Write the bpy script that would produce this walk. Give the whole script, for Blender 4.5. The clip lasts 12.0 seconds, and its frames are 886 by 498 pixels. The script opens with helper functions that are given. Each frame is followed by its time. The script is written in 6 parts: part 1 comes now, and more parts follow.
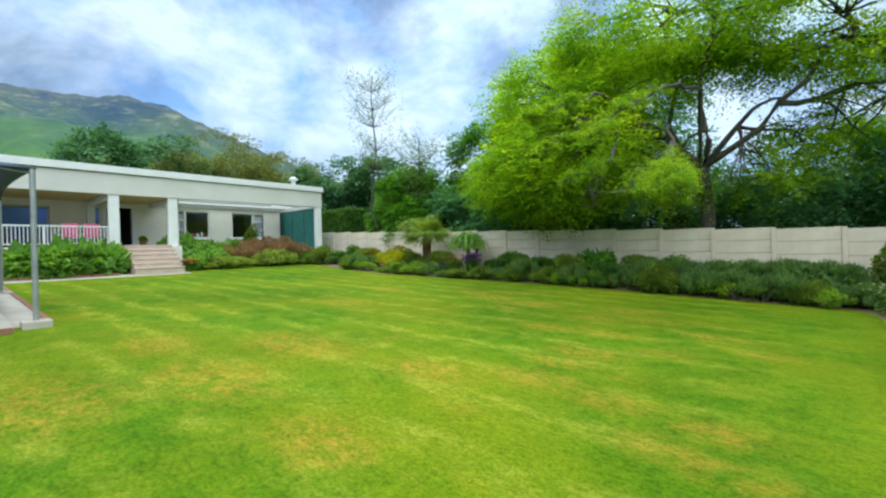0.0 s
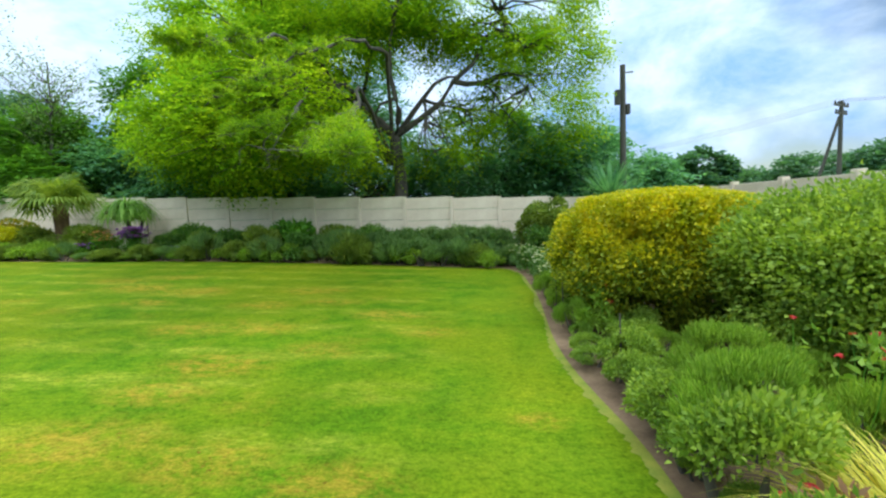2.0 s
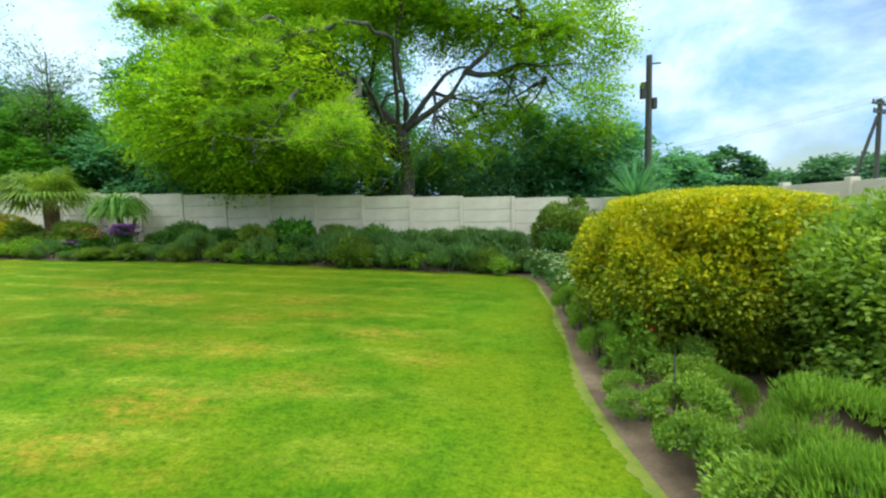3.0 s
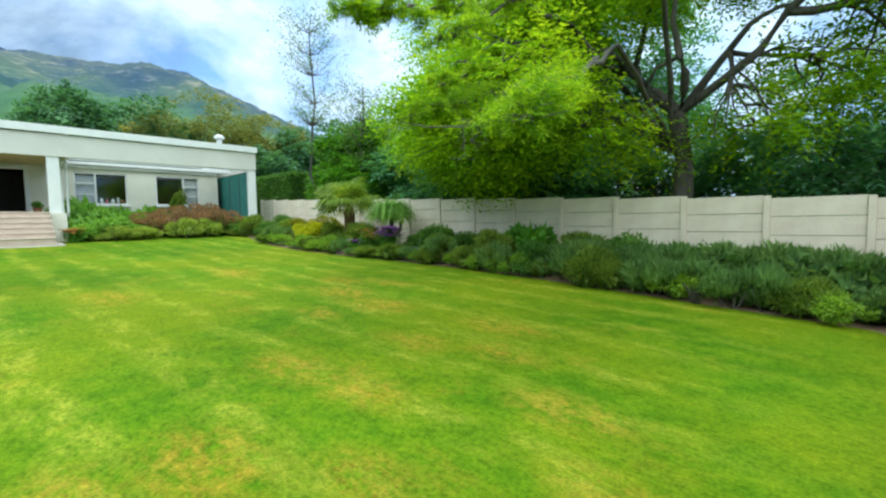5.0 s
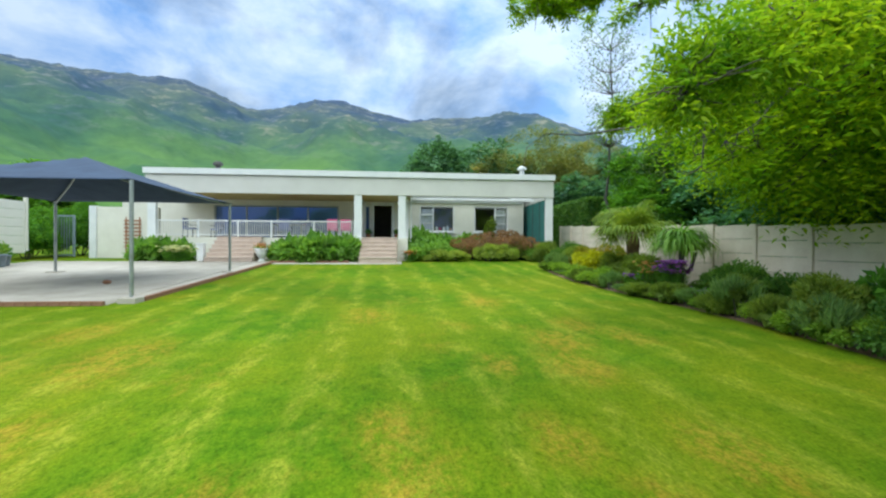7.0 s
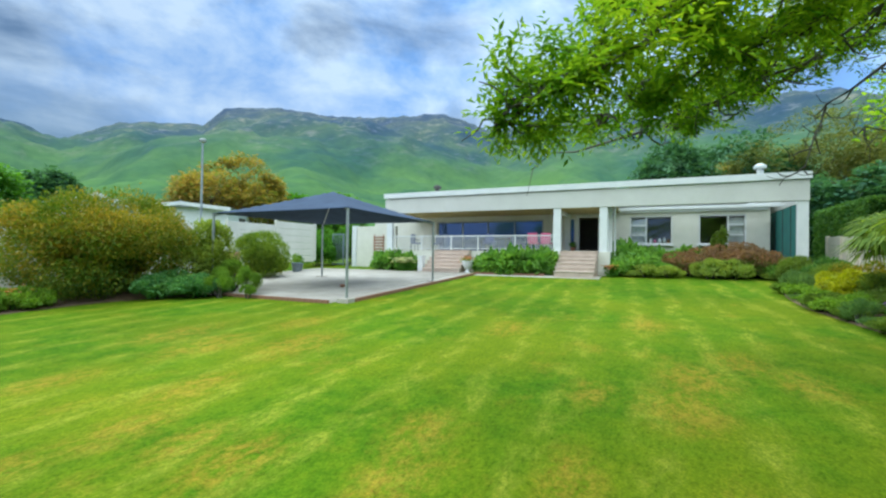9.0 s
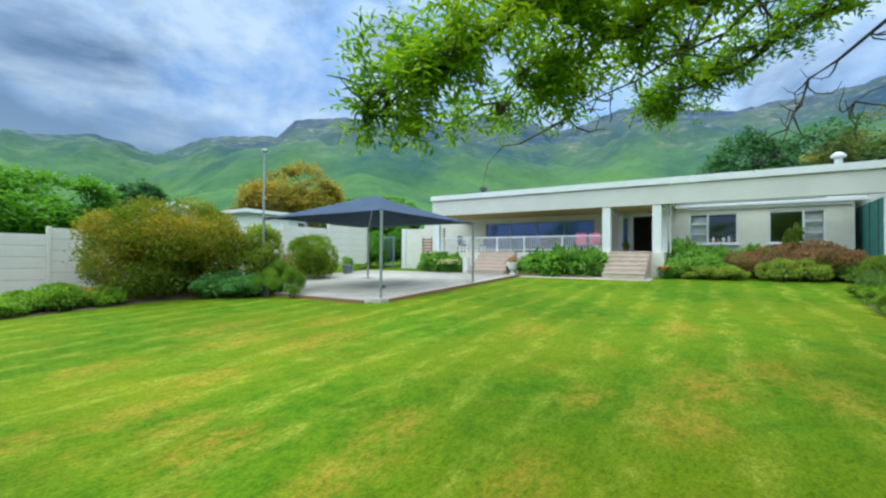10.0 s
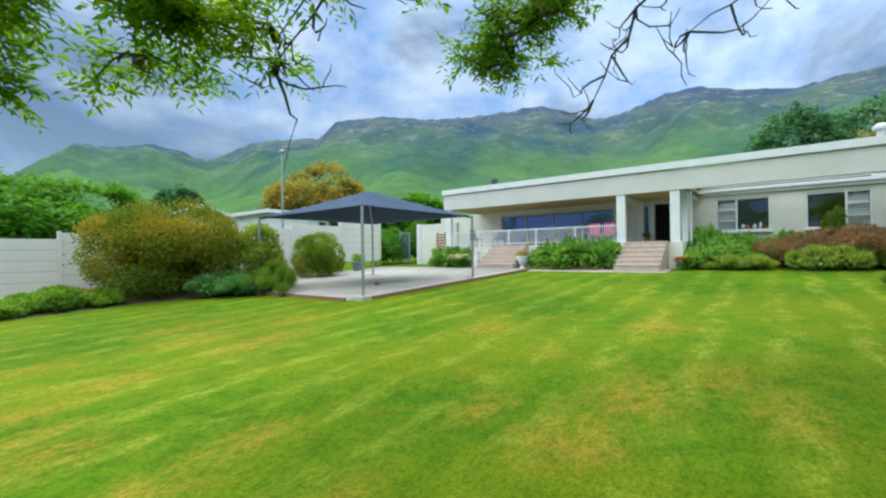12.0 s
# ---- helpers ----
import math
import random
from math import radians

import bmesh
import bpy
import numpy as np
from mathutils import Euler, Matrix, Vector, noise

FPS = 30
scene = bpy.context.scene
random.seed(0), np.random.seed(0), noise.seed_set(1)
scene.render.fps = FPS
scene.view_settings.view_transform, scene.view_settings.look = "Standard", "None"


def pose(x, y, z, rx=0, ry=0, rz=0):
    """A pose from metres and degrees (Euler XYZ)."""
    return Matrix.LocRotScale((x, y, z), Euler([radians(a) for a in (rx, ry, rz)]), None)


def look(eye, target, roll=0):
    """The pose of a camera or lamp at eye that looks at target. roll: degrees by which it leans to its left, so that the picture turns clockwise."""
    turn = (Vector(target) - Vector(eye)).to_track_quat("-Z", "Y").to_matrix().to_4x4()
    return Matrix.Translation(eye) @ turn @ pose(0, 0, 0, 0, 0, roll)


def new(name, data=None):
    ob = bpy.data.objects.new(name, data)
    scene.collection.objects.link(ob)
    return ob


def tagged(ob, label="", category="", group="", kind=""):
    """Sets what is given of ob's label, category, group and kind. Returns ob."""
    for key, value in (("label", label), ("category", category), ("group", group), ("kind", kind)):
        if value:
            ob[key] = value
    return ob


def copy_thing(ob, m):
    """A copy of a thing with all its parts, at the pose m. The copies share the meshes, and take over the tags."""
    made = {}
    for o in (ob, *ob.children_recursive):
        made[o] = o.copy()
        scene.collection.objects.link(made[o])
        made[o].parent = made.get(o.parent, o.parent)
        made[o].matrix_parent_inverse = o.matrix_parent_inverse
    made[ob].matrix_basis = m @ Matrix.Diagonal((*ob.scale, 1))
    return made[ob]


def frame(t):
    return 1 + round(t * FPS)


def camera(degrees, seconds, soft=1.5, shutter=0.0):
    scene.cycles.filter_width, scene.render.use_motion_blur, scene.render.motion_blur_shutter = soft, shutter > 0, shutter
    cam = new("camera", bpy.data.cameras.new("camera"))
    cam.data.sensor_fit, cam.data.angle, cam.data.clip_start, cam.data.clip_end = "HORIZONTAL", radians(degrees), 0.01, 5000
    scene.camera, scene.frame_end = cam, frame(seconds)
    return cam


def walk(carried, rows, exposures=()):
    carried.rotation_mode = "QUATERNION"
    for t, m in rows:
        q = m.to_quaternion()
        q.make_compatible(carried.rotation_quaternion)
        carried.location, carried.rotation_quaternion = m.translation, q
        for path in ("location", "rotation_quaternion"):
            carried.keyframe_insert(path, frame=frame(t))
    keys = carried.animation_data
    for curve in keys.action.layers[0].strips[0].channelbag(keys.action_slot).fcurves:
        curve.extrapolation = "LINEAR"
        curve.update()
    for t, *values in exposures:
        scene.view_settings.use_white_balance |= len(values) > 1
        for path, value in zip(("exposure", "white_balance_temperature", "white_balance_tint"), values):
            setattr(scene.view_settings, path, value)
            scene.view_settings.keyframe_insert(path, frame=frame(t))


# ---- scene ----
cam = camera(90.3, 12.0, soft=2.3)
PATH = [
    (0, (-0.075, -1.695, 1.504), (-1.377, -0.177, 1.508), -1.7),
    (0.5, (0.013, -1.266, 1.477), (-0.781, 0.569, 1.439), -1.7),
    (1, (0.016, -0.757, 1.47), (-0.233, 1.225, 1.37), -1.7),
    (1.5, (0.127, -0.275, 1.438), (-0.051, 1.709, 1.262), -2.5),
    (2, (0.217, 0.244, 1.491), (-0.014, 2.223, 1.31), -2.4),
    (2.5, (0.189, 0.8, 1.509), (-0.063, 2.776, 1.327), -2.1),
    (2.7, (0.213, 0.991, 1.518), (-0.054, 2.965, 1.336), -1.9),
    (4.5, (0.221, 2.874, 1.409), (-0.657, 4.667, 1.278), -1.3),
    (5, (0.289, 3.484, 1.481), (-1.086, 4.932, 1.354), -1.0),
    (5.5, (0.183, 3.998, 1.625), (-1.507, 5.061, 1.523), -0.7),
    (6, (0.16, 4.553, 1.673), (-1.76, 5.113, 1.629), -0.1),
    (6.5, (0.03, 5.148, 1.647), (-1.945, 5.462, 1.625), 0.1),
    (8.3, (0.053, 7.005, 1.781), (-1.92, 6.679, 1.795), 0.4),
    (8.5, (0.048, 7.185, 1.767), (-1.896, 6.719, 1.788), 0.3),
    (9, (0.019, 7.641, 1.776), (-1.793, 6.796, 1.806), 0.8),
    (9.5, (-0.194, 8.04, 1.739), (-1.912, 7.016, 1.776), 0.8),
    (10, (-0.403, 8.425, 1.732), (-2.081, 7.336, 1.771), 0.5),
    (10.5, (-0.653, 8.826, 1.726), (-2.266, 7.644, 1.768), 0.2),
    (11, (-1.053, 9.061, 1.694), (-2.641, 7.845, 1.733), -0.4),
    (11.5, (-1.465, 9.287, 1.69), (-3.04, 8.055, 1.721), -1.0),
    (12, (-1.871, 9.526, 1.709), (-3.439, 8.285, 1.728), -0.8),
]
walk(cam, [(t, look(eye, target, roll)) for t, eye, target, roll in PATH],
     [(0, 0.33, 6400, 6), (1.5, 0.46, 6450, 7), (2.7, 0.52, 6300, 2), (4.5, 0.58, 6250, -4), (5.5, 0.46, 6450, 6), (6.5, 0.36, 6450, 6), (9.5, 0.33, 6050, 3), (12, 0.30, 6250, 7)])

# ---------------------------------------------------------------- light
world = bpy.data.worlds.new("sky")
scene.world = world
world.use_nodes = True
wt = world.node_tree
wt.nodes.clear()
SUN_ELEV, SUN_AZ = 76.0, -35.0   # azimuth counted from +x towards +y


def wnode(kind, **kw):
    n = wt.nodes.new(kind)
    for k, v in kw.items():
        n.inputs[k.replace("_", " ")].default_value = v
    return n


sky = wt.nodes.new("ShaderNodeTexSky")
sky.sky_type = "NISHITA"
sky.sun_disc = False
sky.sun_elevation = radians(SUN_ELEV)
sky.sun_rotation = radians(90 - SUN_AZ)
sky.air_density, sky.dust_density, sky.ozone_density = 1.0, 0.6, 2.0
coord = wt.nodes.new("ShaderNodeTexCoord")
flat = wt.nodes.new("ShaderNodeMapping")
flat.inputs["Scale"].default_value = (1.0, 1.0, 1.7)
wt.links.new(coord.outputs["Generated"], flat.inputs["Vector"])
big = wnode("ShaderNodeTexNoise", Scale=2.0, Detail=8.0, Roughness=0.55, Distortion=0.3)
fine = wnode("ShaderNodeTexNoise", Scale=5.5, Detail=8.0, Roughness=0.6, Distortion=0.2)
wt.links.new(flat.outputs[0], big.inputs["Vector"])
wt.links.new(flat.outputs[0], fine.inputs["Vector"])
cover = wt.nodes.new("ShaderNodeMapRange")
for k, v in (("From Min", 0.38), ("From Max", 0.53), ("To Min", 0.0), ("To Max", 1.0)):
    cover.inputs[k].default_value = v
wt.links.new(big.outputs["Fac"], cover.inputs["Value"])
tone = wt.nodes.new("ShaderNodeValToRGB")
tone.color_ramp.elements[0].position, tone.color_ramp.elements[0].color = 0.32, (2.5, 4.7, 9.2, 1)
tone.color_ramp.elements[1].position, tone.color_ramp.elements[1].color = 0.62, (6.8, 8.3, 10.5, 1)
wt.links.new(fine.outputs["Fac"], tone.inputs["Fac"])
blend = wt.nodes.new("ShaderNodeMix")
blend.data_type = "RGBA"
wt.links.new(cover.outputs[0], blend.inputs[0])
wt.links.new(sky.outputs[0], blend.inputs[6])
wt.links.new(tone.outputs[0], blend.inputs[7])
veil = wt.nodes.new("ShaderNodeVectorMath")
veil.operation = "DOT_PRODUCT"
veil.inputs[1].default_value = (math.cos(radians(50)) * math.cos(radians(108)), math.cos(radians(50)) * math.sin(radians(108)), math.sin(radians(50)))
wt.links.new(coord.outputs["Generated"], veil.inputs[0])
halo = wt.nodes.new("ShaderNodeMapRange")
for k, v in (("From Min", -0.1), ("From Max", 0.95), ("To Min", 0.80), ("To Max", 1.22)):
    halo.inputs[k].default_value = v
wt.links.new(veil.outputs["Value"], halo.inputs["Value"])
lit = wt.nodes.new("ShaderNodeVectorMath")
lit.operation = "SCALE"
wt.links.new(blend.outputs[2], lit.inputs[0])
wt.links.new(halo.outputs[0], lit.inputs["Scale"])
back = wt.nodes.new("ShaderNodeBackground")
back.inputs["Strength"].default_value = 0.09
wt.links.new(lit.outputs[0], back.inputs["Color"])
wout = wt.nodes.new("ShaderNodeOutputWorld")
wt.links.new(back.outputs[0], wout.inputs["Surface"])

sun = new("sun", bpy.data.lights.new("sun", "SUN"))
sun.data.energy, sun.data.angle, sun.data.color = 4.3, radians(115), (0.91, 0.96, 0.87)
sdir = Vector((math.cos(radians(SUN_ELEV)) * math.cos(radians(SUN_AZ)), math.cos(radians(SUN_ELEV)) * math.sin(radians(SUN_AZ)), math.sin(radians(SUN_ELEV))))
sun.matrix_world = look(sdir * 60, (0, 0, 0))


# ---------------------------------------------------------------- materials
def nodes_of(name):
    m = bpy.data.materials.new(name)
    m.use_nodes = True
    t = m.node_tree
    return m, t, t.nodes["Principled BSDF"]


def ramp(t, fac, stops):
    r = t.nodes.new("ShaderNodeValToRGB")
    e = r.color_ramp.elements
    while len(e) < len(stops):
        e.new(0.5)
    for el, (p, c) in zip(e, stops):
        el.position, el.color = p, (*c, 1)
    t.links.new(fac, r.inputs["Fac"])
    return r.outputs["Color"]


def noise_tex(t, scale, detail=4.0, rough=0.55, stretch=None, space="Object"):
    c = t.nodes.new("ShaderNodeTexCoord")
    n = t.nodes.new("ShaderNodeTexNoise")
    n.inputs["Scale"].default_value, n.inputs["Detail"].default_value, n.inputs["Roughness"].default_value = scale, detail, rough
    if stretch:
        mp = t.nodes.new("ShaderNodeMapping")
        mp.inputs["Scale"].default_value = stretch
        t.links.new(c.outputs[space], mp.inputs["Vector"])
        t.links.new(mp.outputs[0], n.inputs["Vector"])
    else:
        t.links.new(c.outputs[space], n.inputs["Vector"])
    return n.outputs["Fac"]


def mixc(t, fac, a, b, mode="MIX"):
    m = t.nodes.new("ShaderNodeMix")
    m.data_type, m.blend_type = "RGBA", mode
    for sock, v in ((m.inputs[0], fac), (m.inputs[6], a), (m.inputs[7], b)):
        if isinstance(v, (int, float)):
            sock.default_value = v
        elif isinstance(v, tuple):
            sock.default_value = (*v, 1)
        else:
            t.links.new(v, sock)
    return m.outputs[2]


def bump(t, bsdf, height, strength=0.3, distance=0.01):
    b = t.nodes.new("ShaderNodeBump")
    b.inputs["Strength"].default_value, b.inputs["Distance"].default_value = strength, distance
    t.links.new(height, b.inputs["Height"])
    t.links.new(b.outputs[0], bsdf.inputs["Normal"])


def surface(name, dark, light, rough=0.7, scale=3.0, grain=60.0, relief=0.2, metal=0.0, stretch=None):
    """Two scales of variation: broad stains and fine grain with relief."""
    m, t, b = nodes_of(name)
    a = noise_tex(t, scale, 5, 0.6, stretch)
    g = noise_tex(t, grain, 3, 0.6, stretch)
    c1 = ramp(t, a, [(0.3, dark), (0.7, light)])
    c2 = ramp(t, g, [(0.3, (0.82, 0.82, 0.82)), (0.7, (1.0, 1.0, 1.0))])
    t.links.new(mixc(t, 1.0, c1, c2, "MULTIPLY"), b.inputs["Base Color"])
    b.inputs["Roughness"].default_value, b.inputs["Metallic"].default_value = rough, metal
    bump(t, b, g, relief, 0.004)
    return m


def leafy(name, dark, light, rough=0.5, glow=0.45, accent=None, grain=1.7, low=(0.70, 0.74, 0.70)):
    """Leaves: hue by leaf and by plant, with light coming through them."""
    m, t, b = nodes_of(name)
    geo, info = t.nodes.new("ShaderNodeNewGeometry"), t.nodes.new("ShaderNodeObjectInfo")
    stops = [(0.0, dark), (0.85 if accent else 1.0, light)]
    if accent:
        stops.append((0.93, accent))
    by_leaf = ramp(t, geo.outputs["Random Per Island"], stops)
    clump = ramp(t, noise_tex(t, grain, 2), [(0.34, low), (0.62, (1.12, 1.08, 1.0))])
    c = mixc(t, 1.0, by_leaf, clump, "MULTIPLY")
    by_plant = ramp(t, info.outputs["Random"], [(0.0, (0.85, 0.9, 0.9)), (1.0, (1.1, 1.05, 1.0))])
    c = mixc(t, 1.0, c, by_plant, "MULTIPLY")
    t.links.new(c, b.inputs["Base Color"])
    b.inputs["Roughness"].default_value = rough
    b.inputs["Specular IOR Level"].default_value = 0.22
    tr = t.nodes.new("ShaderNodeBsdfTranslucent")
    t.links.new(mixc(t, 1.0, c, (1.25, 1.2, 0.55), "MULTIPLY"), tr.inputs["Color"])
    ms = t.nodes.new("ShaderNodeMixShader")
    ms.inputs[0].default_value = glow
    t.links.new(b.outputs[0], ms.inputs[1])
    t.links.new(tr.outputs[0], ms.inputs[2])
    t.links.new(ms.outputs[0], t.nodes["Material Output"].inputs["Surface"])
    return m


def lawn_material(name):
    m, t, b = nodes_of(name)
    fine = noise_tex(t, 45, 4, 0.7)
    mid = noise_tex(t, 2.8, 7, 0.68)
    c = ramp(t, mid, [(0.32, (0.058, 0.150, 0.006)), (0.52, (0.098, 0.196, 0.008)), (0.68, (0.148, 0.236, 0.011))])
    tired = ramp(t, noise_tex(t, 0.32, 5, 0.6), [(0.42, (0, 0, 0)), (0.60, (0.75, 0.75, 0.75))])
    c = mixc(t, tired, c, mixc(t, mid, (0.130, 0.196, 0.007), (0.215, 0.246, 0.012)))
    # pale mown stripes, about a metre apart, that run to the house; scalped in dashes
    xyz = t.nodes.new("ShaderNodeTexCoord")
    turn = t.nodes.new("ShaderNodeMapping")
    turn.inputs["Rotation"].default_value = (0, 0, -0.045)
    t.links.new(xyz.outputs["Object"], turn.inputs["Vector"])
    wave = t.nodes.new("ShaderNodeTexWave")
    wave.bands_direction = "Y"
    wave.inputs["Scale"].default_value, wave.inputs["Distortion"].default_value = 0.3206, 2.2
    wave.inputs["Detail"].default_value, wave.inputs["Detail Scale"].default_value = 3.0, 1.6
    wave.inputs["Phase Offset"].default_value = -3.56
    t.links.new(turn.outputs[0], wave.inputs["Vector"])
    sep = t.nodes.new("ShaderNodeSeparateXYZ")
    t.links.new(xyz.outputs["Object"], sep.inputs[0])
    inner = t.nodes.new("ShaderNodeMapRange")
    for k, v in (("From Min", -1.3), ("From Max", 0.0), ("To Min", 1.0), ("To Max", 0.12)):
        inner.inputs[k].default_value = v
    t.links.new(sep.outputs[0], inner.inputs["Value"])
    band = ramp(t, wave.outputs["Fac"], [(0.42, (0, 0, 0)), (0.92, (1, 1, 1))])
    worn = ramp(t, noise_tex(t, 1.0, 4, 0.6, (1.6, 3.2, 1.0)), [(0.43, (0.06, 0.06, 0.06)), (0.64, (0.92, 0.92, 0.92))])
    stripe = mixc(t, 1.0, mixc(t, 1.0, band, worn, "MULTIPLY"), ramp(t, noise_tex(t, 9.0, 4, 0.7, (1.0, 2.0, 1.0)), [(0.34, (0.14, 0.14, 0.14)), (0.66, (0.78, 0.78, 0.78))]), "MULTIPLY")
    c = mixc(t, mixc(t, 1.0, stripe, inner.outputs[0], "MULTIPLY"), c, (0.38, 0.385, 0.055))
    dry = ramp(t, noise_tex(t, 0.8, 8, 0.78, (1.0, 1.3, 1.0)), [(0.55, (0, 0, 0)), (0.72, (0.60, 0.60, 0.60))])
    c = mixc(t, mixc(t, 1.0, dry, inner.outputs[0], "MULTIPLY"), c, (0.34, 0.25, 0.034))
    att = t.nodes.new("ShaderNodeAttribute")
    att.attribute_name = "parched"
    ragged = ramp(t, noise_tex(t, 4.5, 7, 0.76, (1.0, 1.5, 1.0)), [(0.42, (0.05, 0.05, 0.05)), (0.60, (1.0, 1.0, 1.0))])
    thatch = mixc(t, noise_tex(t, 1.7, 3), (0.30, 0.180, 0.020), (0.40, 0.330, 0.050))
    c = mixc(t, mixc(t, 1.0, ramp(t, att.outputs["Fac"], [(0.14, (0, 0, 0)), (0.75, (0.82, 0.82, 0.82))]), ragged, "MULTIPLY"), c, thatch)
    speck = ramp(t, noise_tex(t, 26, 3, 0.7), [(0.58, (0, 0, 0)), (0.68, (0.8, 0.8, 0.8))])
    c = mixc(t, mixc(t, 1.0, ramp(t, att.outputs["Fac"], [(0.25, (0, 0, 0)), (0.8, (1, 1, 1))]), speck, "MULTIPLY"), c, (0.19, 0.105, 0.022))
    broad = ramp(t, noise_tex(t, 0.22, 3, 0.5), [(0.36, (0.75, 0.79, 0.62)), (0.60, (1.06, 1.01, 0.88))])
    c = mixc(t, 1.0, c, broad, "MULTIPLY")
    fleck = ramp(t, noise_tex(t, 14, 5, 0.75, (1.0, 1.6, 1.0)), [(0.34, (0.66, 0.70, 0.6)), (0.50, (1.0, 1.0, 1.0)), (0.66, (1.30, 1.16, 1.2))])
    c = mixc(t, 1.0, c, fleck, "MULTIPLY")
    g = ramp(t, fine, [(0.3, (0.58, 0.63, 0.50)), (0.7, (1.18, 1.17, 1.1))])
    t.links.new(mixc(t, 1.0, c, g, "MULTIPLY"), b.inputs["Base Color"])
    b.inputs["Roughness"].default_value = 0.9
    b.inputs["Specular IOR Level"].default_value = 0.05
    bump(t, b, fine, 0.35, 0.02)
    return m


M = {}
M["lawn"] = lawn_material("mown lawn")
M["soil"] = surface("bed soil", (0.105, 0.062, 0.036), (0.25, 0.165, 0.10), 0.95, 2.5, 40, 0.7)
M["rim"] = surface("dry cut grass", (0.13, 0.185, 0.012), (0.25, 0.245, 0.032), 0.95, 5, 50, 0.5)
M["wall"] = surface("cream wall paint", (0.72, 0.69, 0.61), (0.82, 0.79, 0.71), 0.75, 1.2, 80, 0.15)
M["fascia"] = surface("cream fascia board", (0.62, 0.60, 0.57), (0.70, 0.68, 0.65), 0.6, 0.8, 60, 0.08)
M["white"] = surface("white paint", (0.74, 0.75, 0.77), (0.84, 0.84, 0.85), 0.5, 2.0, 70, 0.06)
M["precast"] = surface("painted precast panel", (0.66, 0.56, 0.45), (0.79, 0.70, 0.58), 0.85, 1.6, 45, 0.35)
M["paving"] = surface("pale patio concrete", (0.42, 0.37, 0.32), (0.58, 0.53, 0.47), 0.85, 1.3, 50, 0.3)
M["brick"] = surface("brown edging brick", (0.22, 0.10, 0.06), (0.36, 0.19, 0.12), 0.9, 4, 60, 0.4)
M["step"] = surface("pinkish step tile", (0.50, 0.38, 0.32), (0.62, 0.49, 0.42), 0.75, 3, 60, 0.2)
M["tread"] = surface("pale step tread", (0.60, 0.48, 0.42), (0.72, 0.60, 0.53), 0.7, 3, 60, 0.15)
M["ceil"] = surface("tan verandah ceiling", (0.44, 0.33, 0.12), (0.56, 0.44, 0.18), 0.8, 2, 50, 0.2, 0, (1, 6, 1))
M["steel"] = surface("galvanised post", (0.34, 0.36, 0.38), (0.48, 0.50, 0.52), 0.45, 4, 40, 0.1, 0.6)
M["shade"] = surface("navy shade cloth", (0.028, 0.048, 0.095), (0.045, 0.075, 0.140), 0.95, 2, 120, 0.2)
M["net"] = surface("teal shade net", (0.018, 0.140, 0.125), (0.028, 0.185, 0.160), 0.8, 2, 120, 0.2)
M["bark"] = surface("dark bark", (0.045, 0.042, 0.036), (0.13, 0.115, 0.095), 0.95, 6, 30, 0.8, 0, (1, 1, 0.3))
M["pole"] = surface("weathered timber pole", (0.05, 0.05, 0.05), (0.12, 0.11, 0.10), 0.9, 5, 40, 0.4, 0, (1, 1, 0.1))
M["dark"] = surface("dark grey paint", (0.05, 0.05, 0.05), (0.09, 0.085, 0.08), 0.9)
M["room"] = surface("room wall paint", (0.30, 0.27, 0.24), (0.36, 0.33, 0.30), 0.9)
M["terracotta"] = surface("terracotta", (0.34, 0.14, 0.08), (0.46, 0.22, 0.13), 0.85, 6, 60, 0.3)
M["curtain"] = surface("white blind cloth", (0.60, 0.62, 0.66), (0.74, 0.75, 0.78), 0.8, 8, 90, 0.2)

M["thatch"] = surface("shaggy palm fibre", (0.10, 0.06, 0.03), (0.24, 0.15, 0.08), 0.95, 9, 40, 0.9, 0, (1, 1, 0.3))
M["glaze"] = surface("blue-grey glaze", (0.16, 0.21, 0.25), (0.26, 0.32, 0.36), 0.35, 4, 30, 0.1)
M["pinkcloth"] = surface("pink cushion cloth", (0.60, 0.07, 0.20), (0.72, 0.13, 0.28), 0.85, 6, 90, 0.2)
M["palegreen"] = surface("pale green plastic", (0.40, 0.55, 0.46), (0.50, 0.64, 0.55), 0.5, 3, 40, 0.05)
M["navy"] = surface("blue cushion cloth", (0.06, 0.08, 0.22), (0.11, 0.13, 0.32), 0.85, 6, 90, 0.2)
m_, t_, b_ = nodes_of("window glass")
b_.inputs["Base Color"].default_value = (0.9, 0.95, 0.95, 1)
b_.inputs["Roughness"].default_value, b_.inputs["Transmission Weight"].default_value, b_.inputs["IOR"].default_value = 0.02, 1.0, 1.6
M["glass"] = m_
# opaque pane: the blue reflection of the sky is painted as base colour
m_, t_, b_ = nodes_of("glass with blue reflection painted in")
b_.inputs["Base Color"].default_value = (0.10, 0.16, 0.36, 1)
b_.inputs["Roughness"].default_value, b_.inputs["Metallic"].default_value = 0.06, 0.35
M["bluereflect"] = m_

